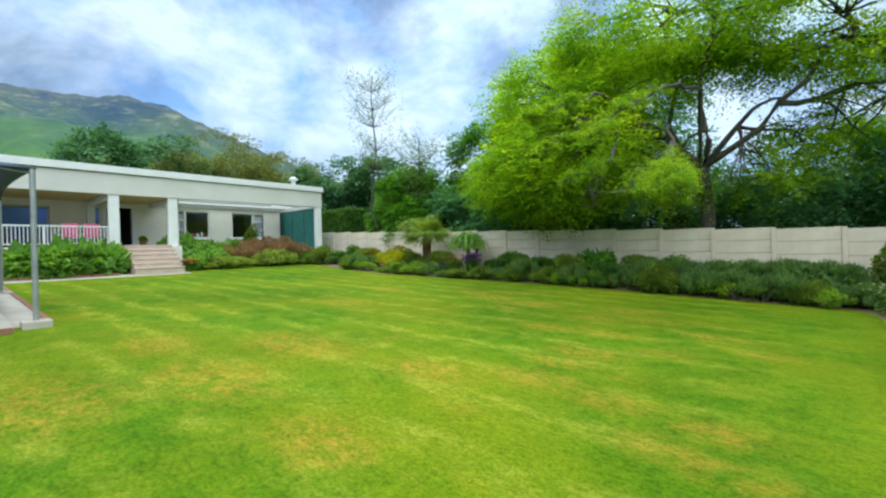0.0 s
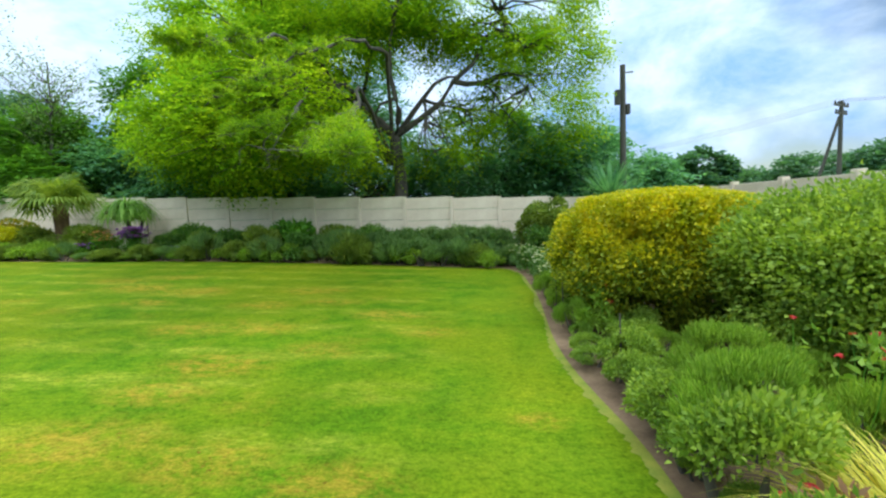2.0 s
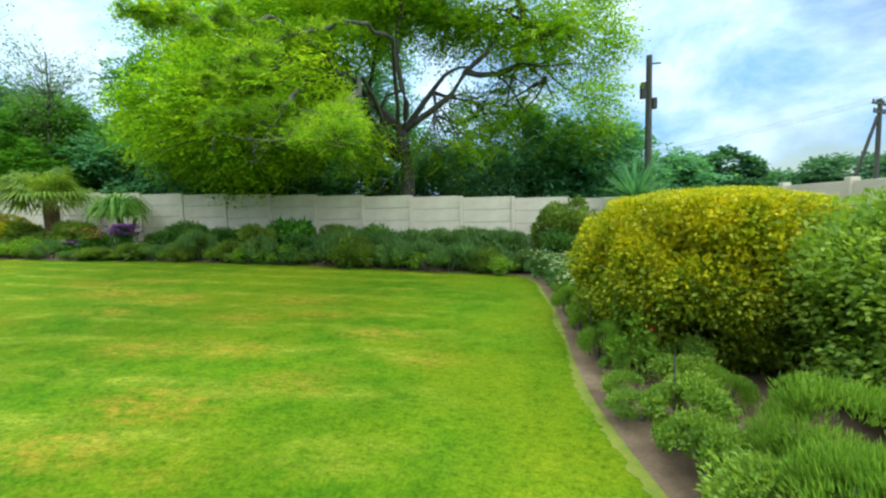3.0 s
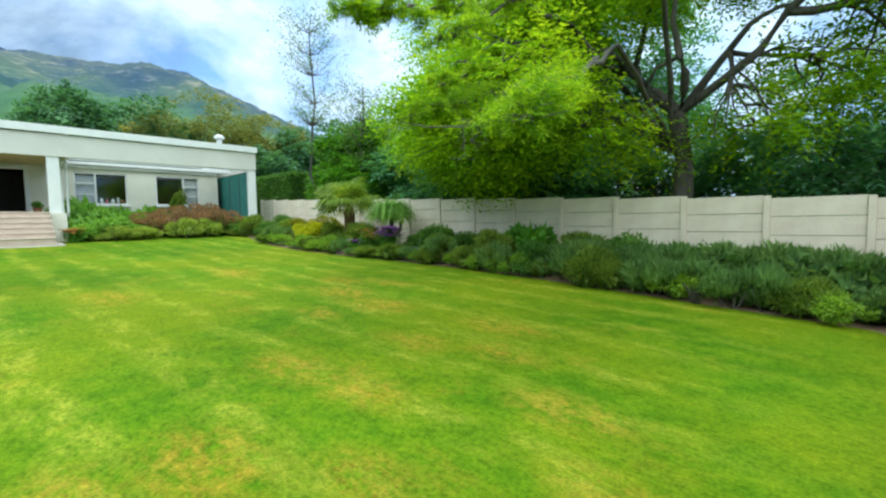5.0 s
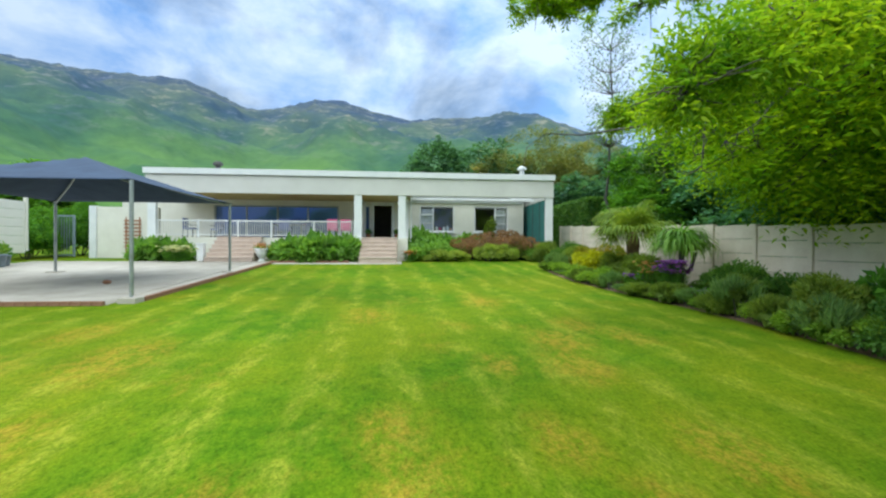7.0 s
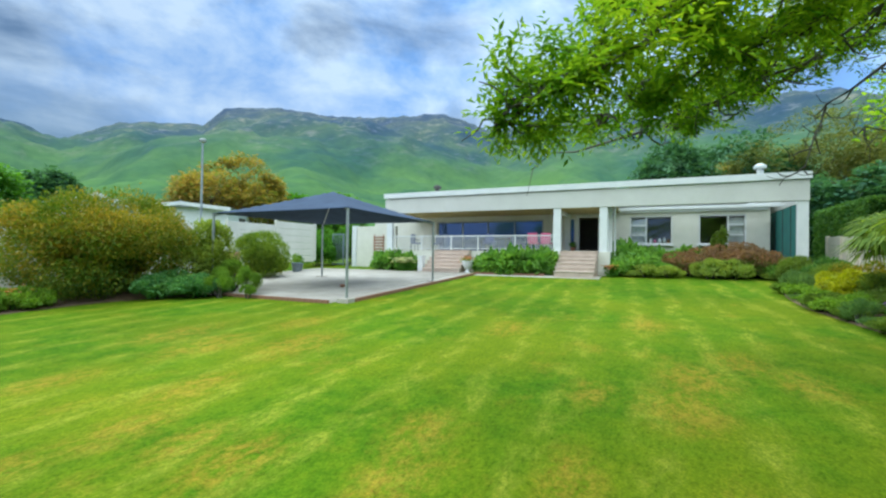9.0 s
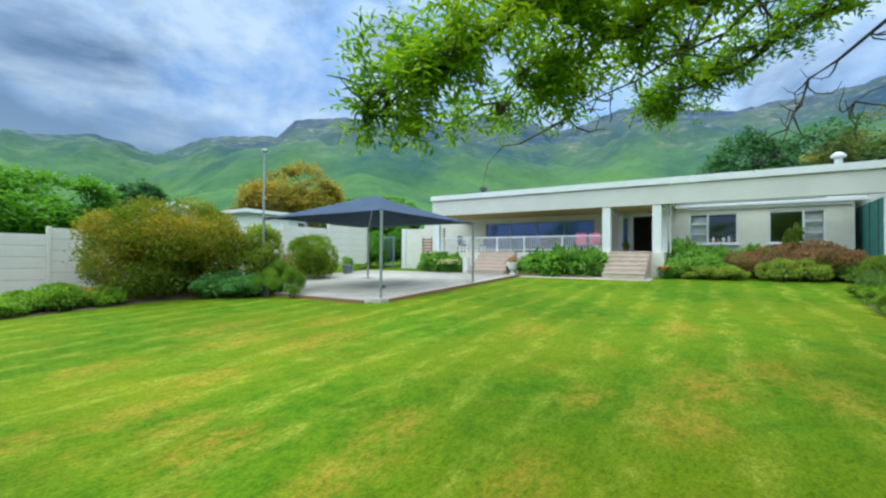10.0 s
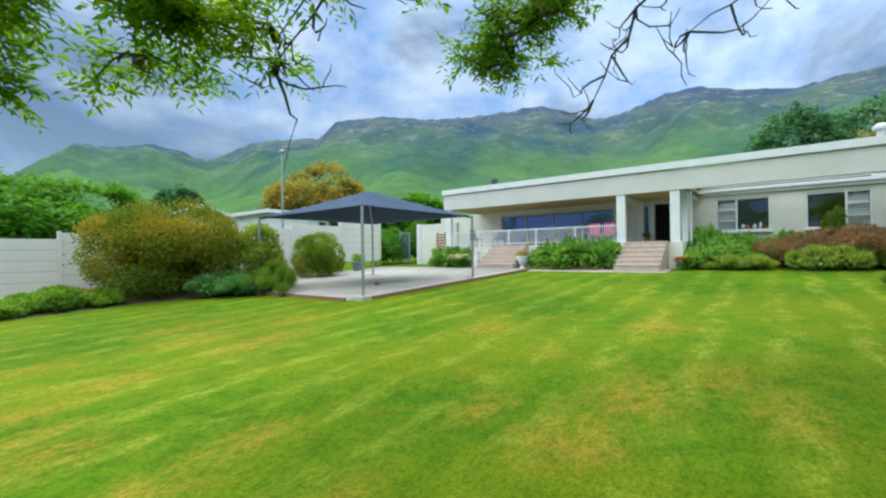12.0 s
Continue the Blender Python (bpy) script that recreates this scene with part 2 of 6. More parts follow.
L = {}
# bluish dark clumps paint the crown's shaded parts into the leaf colour
L["lime"] = leafy("lime tree leaves", (0.125, 0.280, 0.018), (0.430, 0.580, 0.030), 0.5, 0.78, None, 0.60, (0.52, 0.74, 0.9))
L["mid"] = leafy("mid green leaves", (0.070, 0.220, 0.026), (0.170, 0.390, 0.050))
L["deep"] = leafy("deep green leaves", (0.072, 0.235, 0.135), (0.195, 0.440, 0.260), 0.5, 0.48)
L["grey"] = leafy("grey green leaves", (0.095, 0.205, 0.068), (0.230, 0.370, 0.130))
L["bronze"] = leafy("bronze green leaves", (0.150, 0.230, 0.022), (0.580, 0.370, 0.055), 0.5, 0.42, None, 0.8, (0.52, 0.86, 0.6))
L["gold"] = leafy("golden privet leaves", (0.380, 0.420, 0.010), (0.620, 0.600, 0.015), 0.45, 0.35)
L["olive"] = leafy("olive green leaves", (0.110, 0.200, 0.034), (0.270, 0.370, 0.072))
L["red"] = leafy("reddish leaves", (0.230, 0.150, 0.080), (0.440, 0.250, 0.180))
L["purple"] = leafy("purple flowers", (0.200, 0.070, 0.520), (0.400, 0.160, 0.800))
L["pink"] = leafy("red poppy petals", (0.55, 0.03, 0.05), (0.75, 0.10, 0.12))
L["lush"] = leafy("lush round leaves", (0.130, 0.250, 0.034), (0.380, 0.520, 0.085), 0.5, 0.45, None, 1.5, (0.62, 0.72, 0.66))
L["whitef"] = leafy("white blossom", (0.55, 0.60, 0.50), (0.80, 0.82, 0.78))
L["orange"] = leafy("orange autumn leaves", (0.190, 0.260, 0.050), (0.520, 0.330, 0.095))
L["hill"] = leafy("brownish green leaves", (0.110, 0.170, 0.060), (0.310, 0.310, 0.120))
L["golden"] = leafy("clipped golden leaves", (0.330, 0.370, 0.012), (0.680, 0.600, 0.020), 0.45, 0.40, None, 4.5, (0.50, 0.66, 0.7))
L["under"] = leafy("green leaves under the golden bush", (0.100, 0.190, 0.014), (0.330, 0.370, 0.030), 0.5, 0.35, None, 3.0, (0.55, 0.7, 0.7))
L["mid2"] = leafy("fresh green leaves", (0.110, 0.280, 0.040), (0.330, 0.560, 0.130))
L["herb"] = leafy("light green leaves", (0.150, 0.310, 0.030), (0.360, 0.540, 0.085))
L["teal"] = leafy("blue green leaves", (0.080, 0.260, 0.080), (0.250, 0.480, 0.180))
L["deepo"] = leafy("topiary leaves", (0.090, 0.200, 0.024), (0.300, 0.400, 0.050))
L["peach"] = leafy("peach petals", (0.60, 0.22, 0.12), (0.80, 0.45, 0.30))
L["palm"] = leafy("palm fronds", (0.150, 0.260, 0.035), (0.360, 0.450, 0.080))
L["bough"] = leafy("bough leaves", (0.110, 0.270, 0.018), (0.410, 0.560, 0.034), 0.45, 0.60, None, 2.2, (0.50, 0.66, 0.75))
L["straw2"] = leafy("yellow green leaves", (0.200, 0.320, 0.050), (0.460, 0.540, 0.120))
# bluish tone puts distance haze into the base colour of these leaves
L["far"] = leafy("leaves of far trees with blue haze in the colour", (0.045, 0.135, 0.085), (0.120, 0.270, 0.165))
L["shade"] = leafy("shady green leaves", (0.062, 0.170, 0.036), (0.175, 0.335, 0.075))
L["straw"] = leafy("straw grass blades", (0.42, 0.44, 0.05), (0.72, 0.68, 0.15))


# ---------------------------------------------------------------- builders
def G(x):
    """The lawn's height: a gentle slope up to the house."""
    return -0.15 - 0.047 * max(-30.0, min(8.0, x))


def mesh_np(name, v, f):
    me = bpy.data.meshes.new(name)
    v, f = np.asarray(v, dtype=np.float32), np.asarray(f, dtype=np.int32)
    me.vertices.add(len(v))
    me.vertices.foreach_set("co", v.ravel())
    me.loops.add(f.size)
    me.loops.foreach_set("vertex_index", f.ravel())
    me.polygons.add(len(f))
    me.polygons.foreach_set("loop_start", np.arange(0, f.size, f.shape[1], dtype=np.int32))
    me.update(calc_edges=True)
    return me


def part_mesh(name, me, material, parent=None, label=""):
    me.materials.append(material)
    ob = new(name, me)
    ob.parent = parent
    return tagged(ob, label)


def part(name, bm, material, parent=None, label="", smooth=False):
    me = bpy.data.meshes.new(name)
    if smooth:
        for f in bm.faces:
            f.smooth = True
    bm.to_mesh(me)
    bm.free()
    return part_mesh(name, me, material, parent, label)


def root(name, label, category, group="", at=None, kind=""):
    ob = new(name)
    ob.empty_display_size = 0.2
    if at is not None:
        ob.location = at
    return tagged(ob, label, category, group, kind)


def box(bm, x0, x1, y0, y1, z0, z1, bevel=0.0):
    r = bmesh.ops.create_cube(bm, size=1.0)
    m = Matrix.Translation(((x0 + x1) / 2, (y0 + y1) / 2, (z0 + z1) / 2)) @ Matrix.Diagonal((abs(x1 - x0), abs(y1 - y0), abs(z1 - z0), 1))
    bmesh.ops.transform(bm, matrix=m, verts=r["verts"])
    if bevel:
        es = list({e for v in r["verts"] for e in v.link_edges})
        bmesh.ops.bevel(bm, geom=es, offset=bevel, segments=2, affect="EDGES", profile=0.6)
    return bm


def boxes(*dims, bevel=0.0):
    bm = bmesh.new()
    for d in dims:
        box(bm, *d, bevel=bevel)
    return bm


def lathe(profile, seg=20):
    """A turned body from (radius, height) pairs."""
    bm = bmesh.new()
    rings = [[bm.verts.new((r * math.cos(2 * math.pi * i / seg), r * math.sin(2 * math.pi * i / seg), z)) for i in range(seg)] for r, z in profile]
    for a, b in zip(rings, rings[1:]):
        for i in range(seg):
            bm.faces.new((a[i], a[(i + 1) % seg], b[(i + 1) % seg], b[i]))
    bm.faces.new(rings[0][::-1])
    bm.faces.new(rings[-1])
    return bm


def tube(points, radii, seg=8, v0=0):
    """Vertices and quads of a tapered tube along points."""
    pts = [Vector(p) for p in points]
    vs, fs = [], []
    for i, p in enumerate(pts):
        d = (pts[min(i + 1, len(pts) - 1)] - pts[max(i - 1, 0)]).normalized()
        u = d.orthogonal().normalized()
        w = d.cross(u)
        for k in range(seg):
            a = 2 * math.pi * k / seg
            vs.append(p + (u * math.cos(a) + w * math.sin(a)) * radii[i])
    for i in range(len(pts) - 1):
        for k in range(seg):
            a, b = v0 + i * seg + k, v0 + i * seg + (k + 1) % seg
            fs.append((a, b, b + seg, a + seg))
    return [tuple(v) for v in vs], fs


def tubes(name, runs, material, parent, label="", seg=6):
    vs, fs = [], []
    for pts, rad in runs:
        v, f = tube(pts, rad, seg, len(vs))
        vs += v
        fs += f
    ob = part_mesh(name, mesh_np(name, vs, fs), material, parent, label)
    ob.data.polygons.foreach_set("use_smooth", [True] * len(ob.data.polygons))
    return ob


def bend(a, b, rng, sag=0.0, n=6, wob=0.06):
    """A gently curving run of points from a to b."""
    a, b = Vector(a), Vector(b)
    ln = (b - a).length
    u, w = Vector(rng.normal(0, 1, 3)), Vector(rng.normal(0, 1, 3))
    out = []
    for i in range(n + 1):
        s = i / n
        p = a.lerp(b, s) + Vector((0, 0, sag * 4 * s * (1 - s)))
        p += (u * math.sin(math.pi * s) + w * 0.6 * math.sin(2 * math.pi * s)) * wob * ln * 0.55
        if 0 < i < n:
            p += Vector(rng.normal(0, 0.012 * ln, 3))
        out.append(p)
    return out


def leaf_mesh(name, pos, axis, up, length, width):
    """One folded leaf (a quad) for each position; axis, up: unit vectors by leaf."""
    n = len(pos)
    side = np.cross(axis, up)
    side /= np.linalg.norm(side, axis=1, keepdims=True) + 1e-9
    nrm = np.cross(side, axis)
    ln, wd = np.reshape(length, (-1, 1)) * np.ones((n, 1)), np.reshape(width, (-1, 1)) * np.ones((n, 1))
    v = np.empty((n, 4, 3))
    v[:, 0] = pos
    v[:, 1] = pos + axis * ln * 0.45 + side * wd * 0.5 + nrm * wd * 0.18
    v[:, 2] = pos + axis * ln - nrm * ln * 0.10
    v[:, 3] = pos + axis * ln * 0.45 - side * wd * 0.5 + nrm * wd * 0.18
    return mesh_np(name, v.reshape(-1, 3), np.arange(4 * n).reshape(n, 4))


def unit(v):
    return v / (np.linalg.norm(v, axis=1, keepdims=True) + 1e-9)


def sphere_dirs(rng, n):
    return unit(rng.normal(0, 1, (n, 3)))


def shell_points(rng, n, radii, lumps=14, low=-0.75, depth=0.30, lump=0.34):
    """Places and outward ways on a lumpy ellipsoid round the origin."""
    c = sphere_dirs(rng, lumps * 3)
    c = c[c[:, 2] > low][:lumps]
    k = rng.integers(0, len(c), n)
    d = sphere_dirs(rng, n)
    flip = (d * c[k]).sum(1) < -0.25
    d[flip] *= -1
    r = lump * rng.uniform(0.75, 1.2, len(c))[k]
    shoot = np.where(rng.random(n) < 0.10, rng.uniform(1.0, 1.28, n), 1.0)
    p = c[k] * (1 - lump * 0.8) + d * (r * shoot * (1 - depth * rng.random(n) ** 1.5))[:, None]
    return p * np.array(radii), unit(d * 0.8 + c[k] * 0.6)


def crown_mesh(name, rng, n, radii, leaf, slim=0.5, lumps=14, low=-0.75, depth=0.35, lump=0.34, droop=0.0, spray=1, spread=0.0, level=1.0):
    """Leaves over a lumpy body; spray: leaves to a twig, set out along it."""
    m = max(1, n // spray)
    p, d = shell_points(rng, m, radii, lumps, low, depth, lump)
    ax = unit(d + rng.normal(0, 0.45, (m, 3)) + np.array((0, 0, -droop)))
    ax = unit(ax * np.array((1, 1, level)))
    if spray > 1:
        tw = np.repeat(ax, spray, 0)
        s = np.tile(np.linspace(0, 1, spray), m)[:, None]
        p = np.repeat(p, spray, 0) + tw * s * spread + np.array((0, 0, -0.25 * spread)) * s * s
        sd = unit(np.cross(tw, np.array((0, 0, 1.0)) + rng.normal(0, 0.25, tw.shape)))
        sign = np.where(np.arange(len(p)) % 2 == 0, 1.0, -1.0)[:, None]
        ax = unit(tw * 0.55 + sd * sign + rng.normal(0, 0.18, tw.shape))
        up = unit(np.array((0, 0, 1.0)) + rng.normal(0, 0.3, ax.shape))
    else:
        up = unit(np.repeat(d, 1, 0) + rng.normal(0, 0.5, ax.shape))
    ln = leaf * rng.uniform(0.7, 1.3, len(p))
    return leaf_mesh(name, p, ax, up, ln, ln * slim)


def shrub(name, label, at, radii, leaf, material, n, seed, slim=0.5, lumps=16, low=-0.6, lump=0.32, depth=0.35, droop=0.0, group="", stems=5, core=True, clip=0.0, under=None, under_at=-0.02):
    """A bush: stems, and a crown of many leaves over a lumpy body. at: the foot."""
    rng = np.random.default_rng(seed)
    ob = root(name, label, "shrub", group, at)
    cz = radii[2] * 0.92
    me = crown_mesh("foliage", rng, n, radii, leaf, slim, lumps, low, depth, lump, droop)
    if clip:
        for v in me.vertices:
            if v.co.z > clip:
                v.co.z = clip + (v.co.z - clip) * 0.30
    if under:
        # greener leaves low down, the underside's shade put into their colour; bright ones above
        q = np.empty(len(me.vertices) * 3, dtype=np.float32)
        me.vertices.foreach_get("co", q)
        q = q.reshape(-1, 4, 3)
        low_leaf = q[:, 0, 2] + rng.normal(0, 0.24, len(q)) * radii[2] < under_at * radii[2]
        bpy.data.meshes.remove(me)
        me = mesh_np("foliage", q[~low_leaf].reshape(-1, 3), np.arange(4 * (~low_leaf).sum()).reshape(-1, 4))
        low_me = mesh_np("lower_foliage", q[low_leaf].reshape(-1, 3), np.arange(4 * low_leaf.sum()).reshape(-1, 4))
        part_mesh("lower_foliage", low_me, under, ob, "olive green lower leaves with shade in their colour").location = (0, 0, cz)
    f = part_mesh("foliage", me, material, ob)
    f.location = (0, 0, cz)
    runs = []
    for i in range(stems):
        a = rng.uniform(0, 2 * math.pi)
        tip = (math.cos(a) * radii[0] * 0.55, math.sin(a) * radii[1] * 0.55, cz * rng.uniform(0.9, 1.3))
        runs.append((bend((math.cos(a) * 0.08, math.sin(a) * 0.08, -0.05), tip, rng, 0, 4), [0.03, 0.025, 0.02, 0.014, 0.008]))
    tubes("stem", runs, M["bark"], ob, seg=5)
    if core:
        # dense inner twigs and old leaves that close the bush
        k = max(60, n // 5)
        d = sphere_dirs(rng, k)
        p = d * np.array(radii) * (0.62 * rng.random(k) ** 0.4)[:, None]
        me = leaf_mesh("inner_foliage", p, sphere_dirs(rng, k), sphere_dirs(rng, k), leaf * 2.2 * np.ones(k), leaf * 1.4 * np.ones(k))
        q = part_mesh("inner_foliage", me, material, ob)
        q.location = (0, 0, cz)
    return ob


def tree(name, label, foot, lobes, leaf, material, n, seed, girth=0.3, fork=2.5, slim=0.45, spray=7, spread=0.5, lean=(0, 0), droop=0.2, group="", lump=0.4, lumps=12, mains=(), level=1.0):
    """A tree: trunk, limbs to each lobe of the crown, twigs, and sprays of leaves. Lobes: (centre, radii)."""
    rng = np.random.default_rng(seed)
    ob = root(name, label, "tree", group, foot)
    f = Vector((lean[0], lean[1], fork))
    pts = bend((0, 0, -0.1), f, rng, 0, 6, 0.03)
    tubes("trunk", [(pts, [girth * (1.25 - 0.11 * i) for i in range(7)])], M["bark"], ob, seg=12)
    vol = np.array([r[0] * r[1] + r[1] * r[2] + r[0] * r[2] for _, r in lobes])
    share = (n * vol / vol.sum()).astype(int)
    mid = []
    for e in mains:
        run = bend(f, e, rng, 0.2, 8, 0.14)
        tubes("limb", [(run, [girth * (0.44 - 0.040 * i) for i in range(9)])], M["bark"], ob, seg=8)
        mid += run[3:]
    for (c, r), k in zip(lobes, share):
        c = Vector(c)
        w = girth * 0.42 * min(1.0, (sum(r) / 7.0) ** 0.5)
        near = min(mid, key=lambda q: (q - c).length + 0.8 * abs(q.z - c.z)) if mid else f
        run = bend(near, c, rng, 0.3 if mid else 0.5, 8, 0.16)
        run = run[:9]
        runs = [(run, [w * (1.0 - 0.10 * i) for i in range(9)])]
        for _ in range(14):
            s = rng.integers(2, 9)
            d = sphere_dirs(rng, 1)[0] * np.array(r) * 0.85
            runs.append((bend(run[s], c + Vector(d), rng, 0.1, 5, 0.08), [w * 0.38 * (1 - 0.17 * i) + 0.006 for i in range(6)]))
        tubes("limb", runs, M["bark"], ob, seg=6)
        me = crown_mesh("crown", rng, k, r, leaf, slim, lumps, -0.95, 0.75, lump, droop, spray, spread, level)
        q = part_mesh("crown", me, material, ob)
        q.location = c
    return ob


# ---------------------------------------------------------------- ground and distance
# dry patches of the lawn: x, y, radius
DRY_PATCHES = [(-5.5, 0.4, 0.75), (-7.7, 0.5, 0.6), (-5.9, -1.0, 0.8), (-2.7, 2.85, 0.45), (-1.7, 2.75, 0.36), (-0.8, 2.6, 0.36), (-1.1, 2.0, 0.3),
               (0.5, 3.6, 0.17), (-3.2, 0.35, 0.45), (-3.8, 2.3, 0.5), (-2.7, 4.4, 0.45), (-1.8, 5.0, 0.34), (-0.7, 5.9, 0.32), (-1.4, 6.7, 0.42),
               (-3.0, 5.8, 0.4), (-6.2, 1.9, 0.8), (-3.6, 7.1, 0.36), (-2.6, 7.5, 0.36), (-3.3, 8.4, 0.5), (-5.6, 8.0, 0.6), (-6.8, 8.2, 0.6),
               (-7.9, 8.9, 0.5), (-7.1, 9.5, 0.45), (-5.7, 7.0, 0.4), (-3.9, 5.6, 0.42), (-2.8, 3.7, 0.36), (-10.4, 7.6, 0.6), (-9.0, 5.0, 0.6), (-0.6, 1.9, 0.3)]


def ground_sheet():
    xs = np.concatenate([np.linspace(-3000, -60, 12), np.linspace(-50, -15, 36), np.linspace(-14, 2, 129), np.linspace(3, 20, 18), np.linspace(40, 3000, 12)])
    ys = np.concatenate([np.linspace(-3000, -60, 12), np.linspace(-45, -4, 20), np.linspace(-3, 11, 113), np.linspace(12, 40, 15), np.linspace(60, 3000, 12)])
    v = np.array([(x, y, G(x)) for x in xs for y in ys])
    ny = len(ys)
    # how parched the turf is, patch by patch
    dry = np.zeros(len(v))
    for x, y, r in DRY_PATCHES:
        d2 = ((v[:, 0] - x) / (1.35 * r)) ** 2 + ((v[:, 1] - y) / (0.8 * r)) ** 2
        dry = np.maximum(dry, np.exp(-d2))
    f = [(i * ny + j, (i + 1) * ny + j, (i + 1) * ny + j + 1, i * ny + j + 1) for i in range(len(xs) - 1) for j in range(ny - 1)]
    ob = part_mesh("ground", mesh_np("ground", v, f), M["lawn"])
    ob.data.attributes.new("parched", "FLOAT", "POINT").data.foreach_set("value", dry.astype(np.float32))
    return tagged(ob, "mown green lawn with pale mower stripes and dry patches", "lawn", kind="structure")


ground_sheet()


def bed(name, label, inner, outer, n=40, lift=0.05):
    """A soil bed between two edge curves; inner, outer: functions of s in 0..1 that give (x, y)."""
    vs, fs, m = [], [], 7
    for i in range(n + 1):
        a, b = Vector(inner(i / n)), Vector(outer(i / n))
        for j in range(m):
            p = a.lerp(b, j / (m - 1))
            h = 0.004 if j == 0 else lift + 0.03 * noise.noise((p.x * 1.3, p.y * 1.3, 3.0))
            vs.append((p.x, p.y, G(p.x) + h))
    for i in range(n):
        for j in range(m - 1):
            k = i * m + j
            fs.append((k, k + m, k + m + 1, k + 1))
    return tagged(part_mesh(name, mesh_np(name, vs, fs), M["soil"]), label, "flower bed", kind="structure")


def smooth_line(x, xs, ys):
    """A gentle curve through a few stations, averaged over a metre."""
    return float(np.mean([np.interp(x + d, xs, ys) for d in (-0.5, -0.3, -0.1, 0.1, 0.3, 0.5)]))


def north_edge(x):
    return smooth_line(x, (-24, -21, -18.5, -16.5, -14.5, -12, -9.5, -7, -4.5, -2, 0.6), (13.0, 12.45, 11.75, 11.45, 11.35, 11.65, 12.15, 12.4, 12.4, 12.22, 12.1))


def east_edge(y):
    return smooth_line(y, (-8, 1, 2.2, 3.1, 3.7, 4.4, 5.0, 5.7, 6.7, 8.2, 9.2, 10.4), (1.15, 1.17, 1.22, 1.23, 1.13, 1.00, 0.93, 0.90, 0.93, 0.98, 0.96, 0.90))


def south_edge(x):
    return -7.35 + (0.0 if x > -7 else 0.42 * (-7 - x) ** 1.75 * 0.55)


bed("ground_bed_north", "dark soil bed under the shrubs along the fence", lambda s: (-23.5 + 23.9 * s, north_edge(-23.5 + 23.9 * s)), lambda s: (-23.5 + 23.9 * s, 14.7))


def corner_edge(s):
    """The rounded lawn corner, from the east bed to the north bed."""
    a, b, c = Vector((east_edge(10.2), 10.2)), Vector((0.88, 12.0)), Vector((0.3, north_edge(0.3)))
    return a * (1 - s) ** 2 + b * (2 * s * (1 - s)) + c * s * s


bed("ground_bed_east", "dry brown soil bed beside the lawn", lambda s: (east_edge(-8 + 18.2 * s), -8 + 18.2 * s), lambda s: (5.15, -8 + 18.2 * s), 60)
bed("ground_bed_corner", "soil bed in the garden corner", corner_edge, lambda s: (5.15, 10.2 + 9.0 * s) if s < 0.5 else (5.15 - 9.5 * (s - 0.5), 14.7), 20)
bed("ground_bed_south", "soil bed along the boundary wall", lambda s: (3.0 - 13.2 * s, south_edge(3.0 - 13.2 * s)), lambda s: (3.0 - 13.2 * s, -11.4))


def dry_rim():
    """A ragged band of dry grass where the mower turns at the bed."""
    vs, fs, n = [], [], 900
    for i in range(n + 1):
        k = i / n
        p = Vector((east_edge(-6.0 + 16.2 * k / 0.9), -6.0 + 16.2 * k / 0.9)) if k < 0.9 else corner_edge((k - 0.9) * 9)
        w = max(0.010, 0.060 + 0.08 * noise.noise((p.y * 1.1, 0.4, 2.0)) + 0.045 * noise.noise((p.y * 23.0, 1.4, 2.0)))
        vs += [(p.x - w, p.y, G(p.x - w) + 0.004), (p.x + 0.015, p.y, G(p.x) + 0.010)]
    for i in range(n):
        fs.append((2 * i, 2 * i + 1, 2 * i + 3, 2 * i + 2))
    tagged(part_mesh("ground_rim", mesh_np("ground_rim", vs, fs), M["rim"]), "dry straw-coloured rim of the lawn", "lawn edge", kind="structure")


dry_rim()


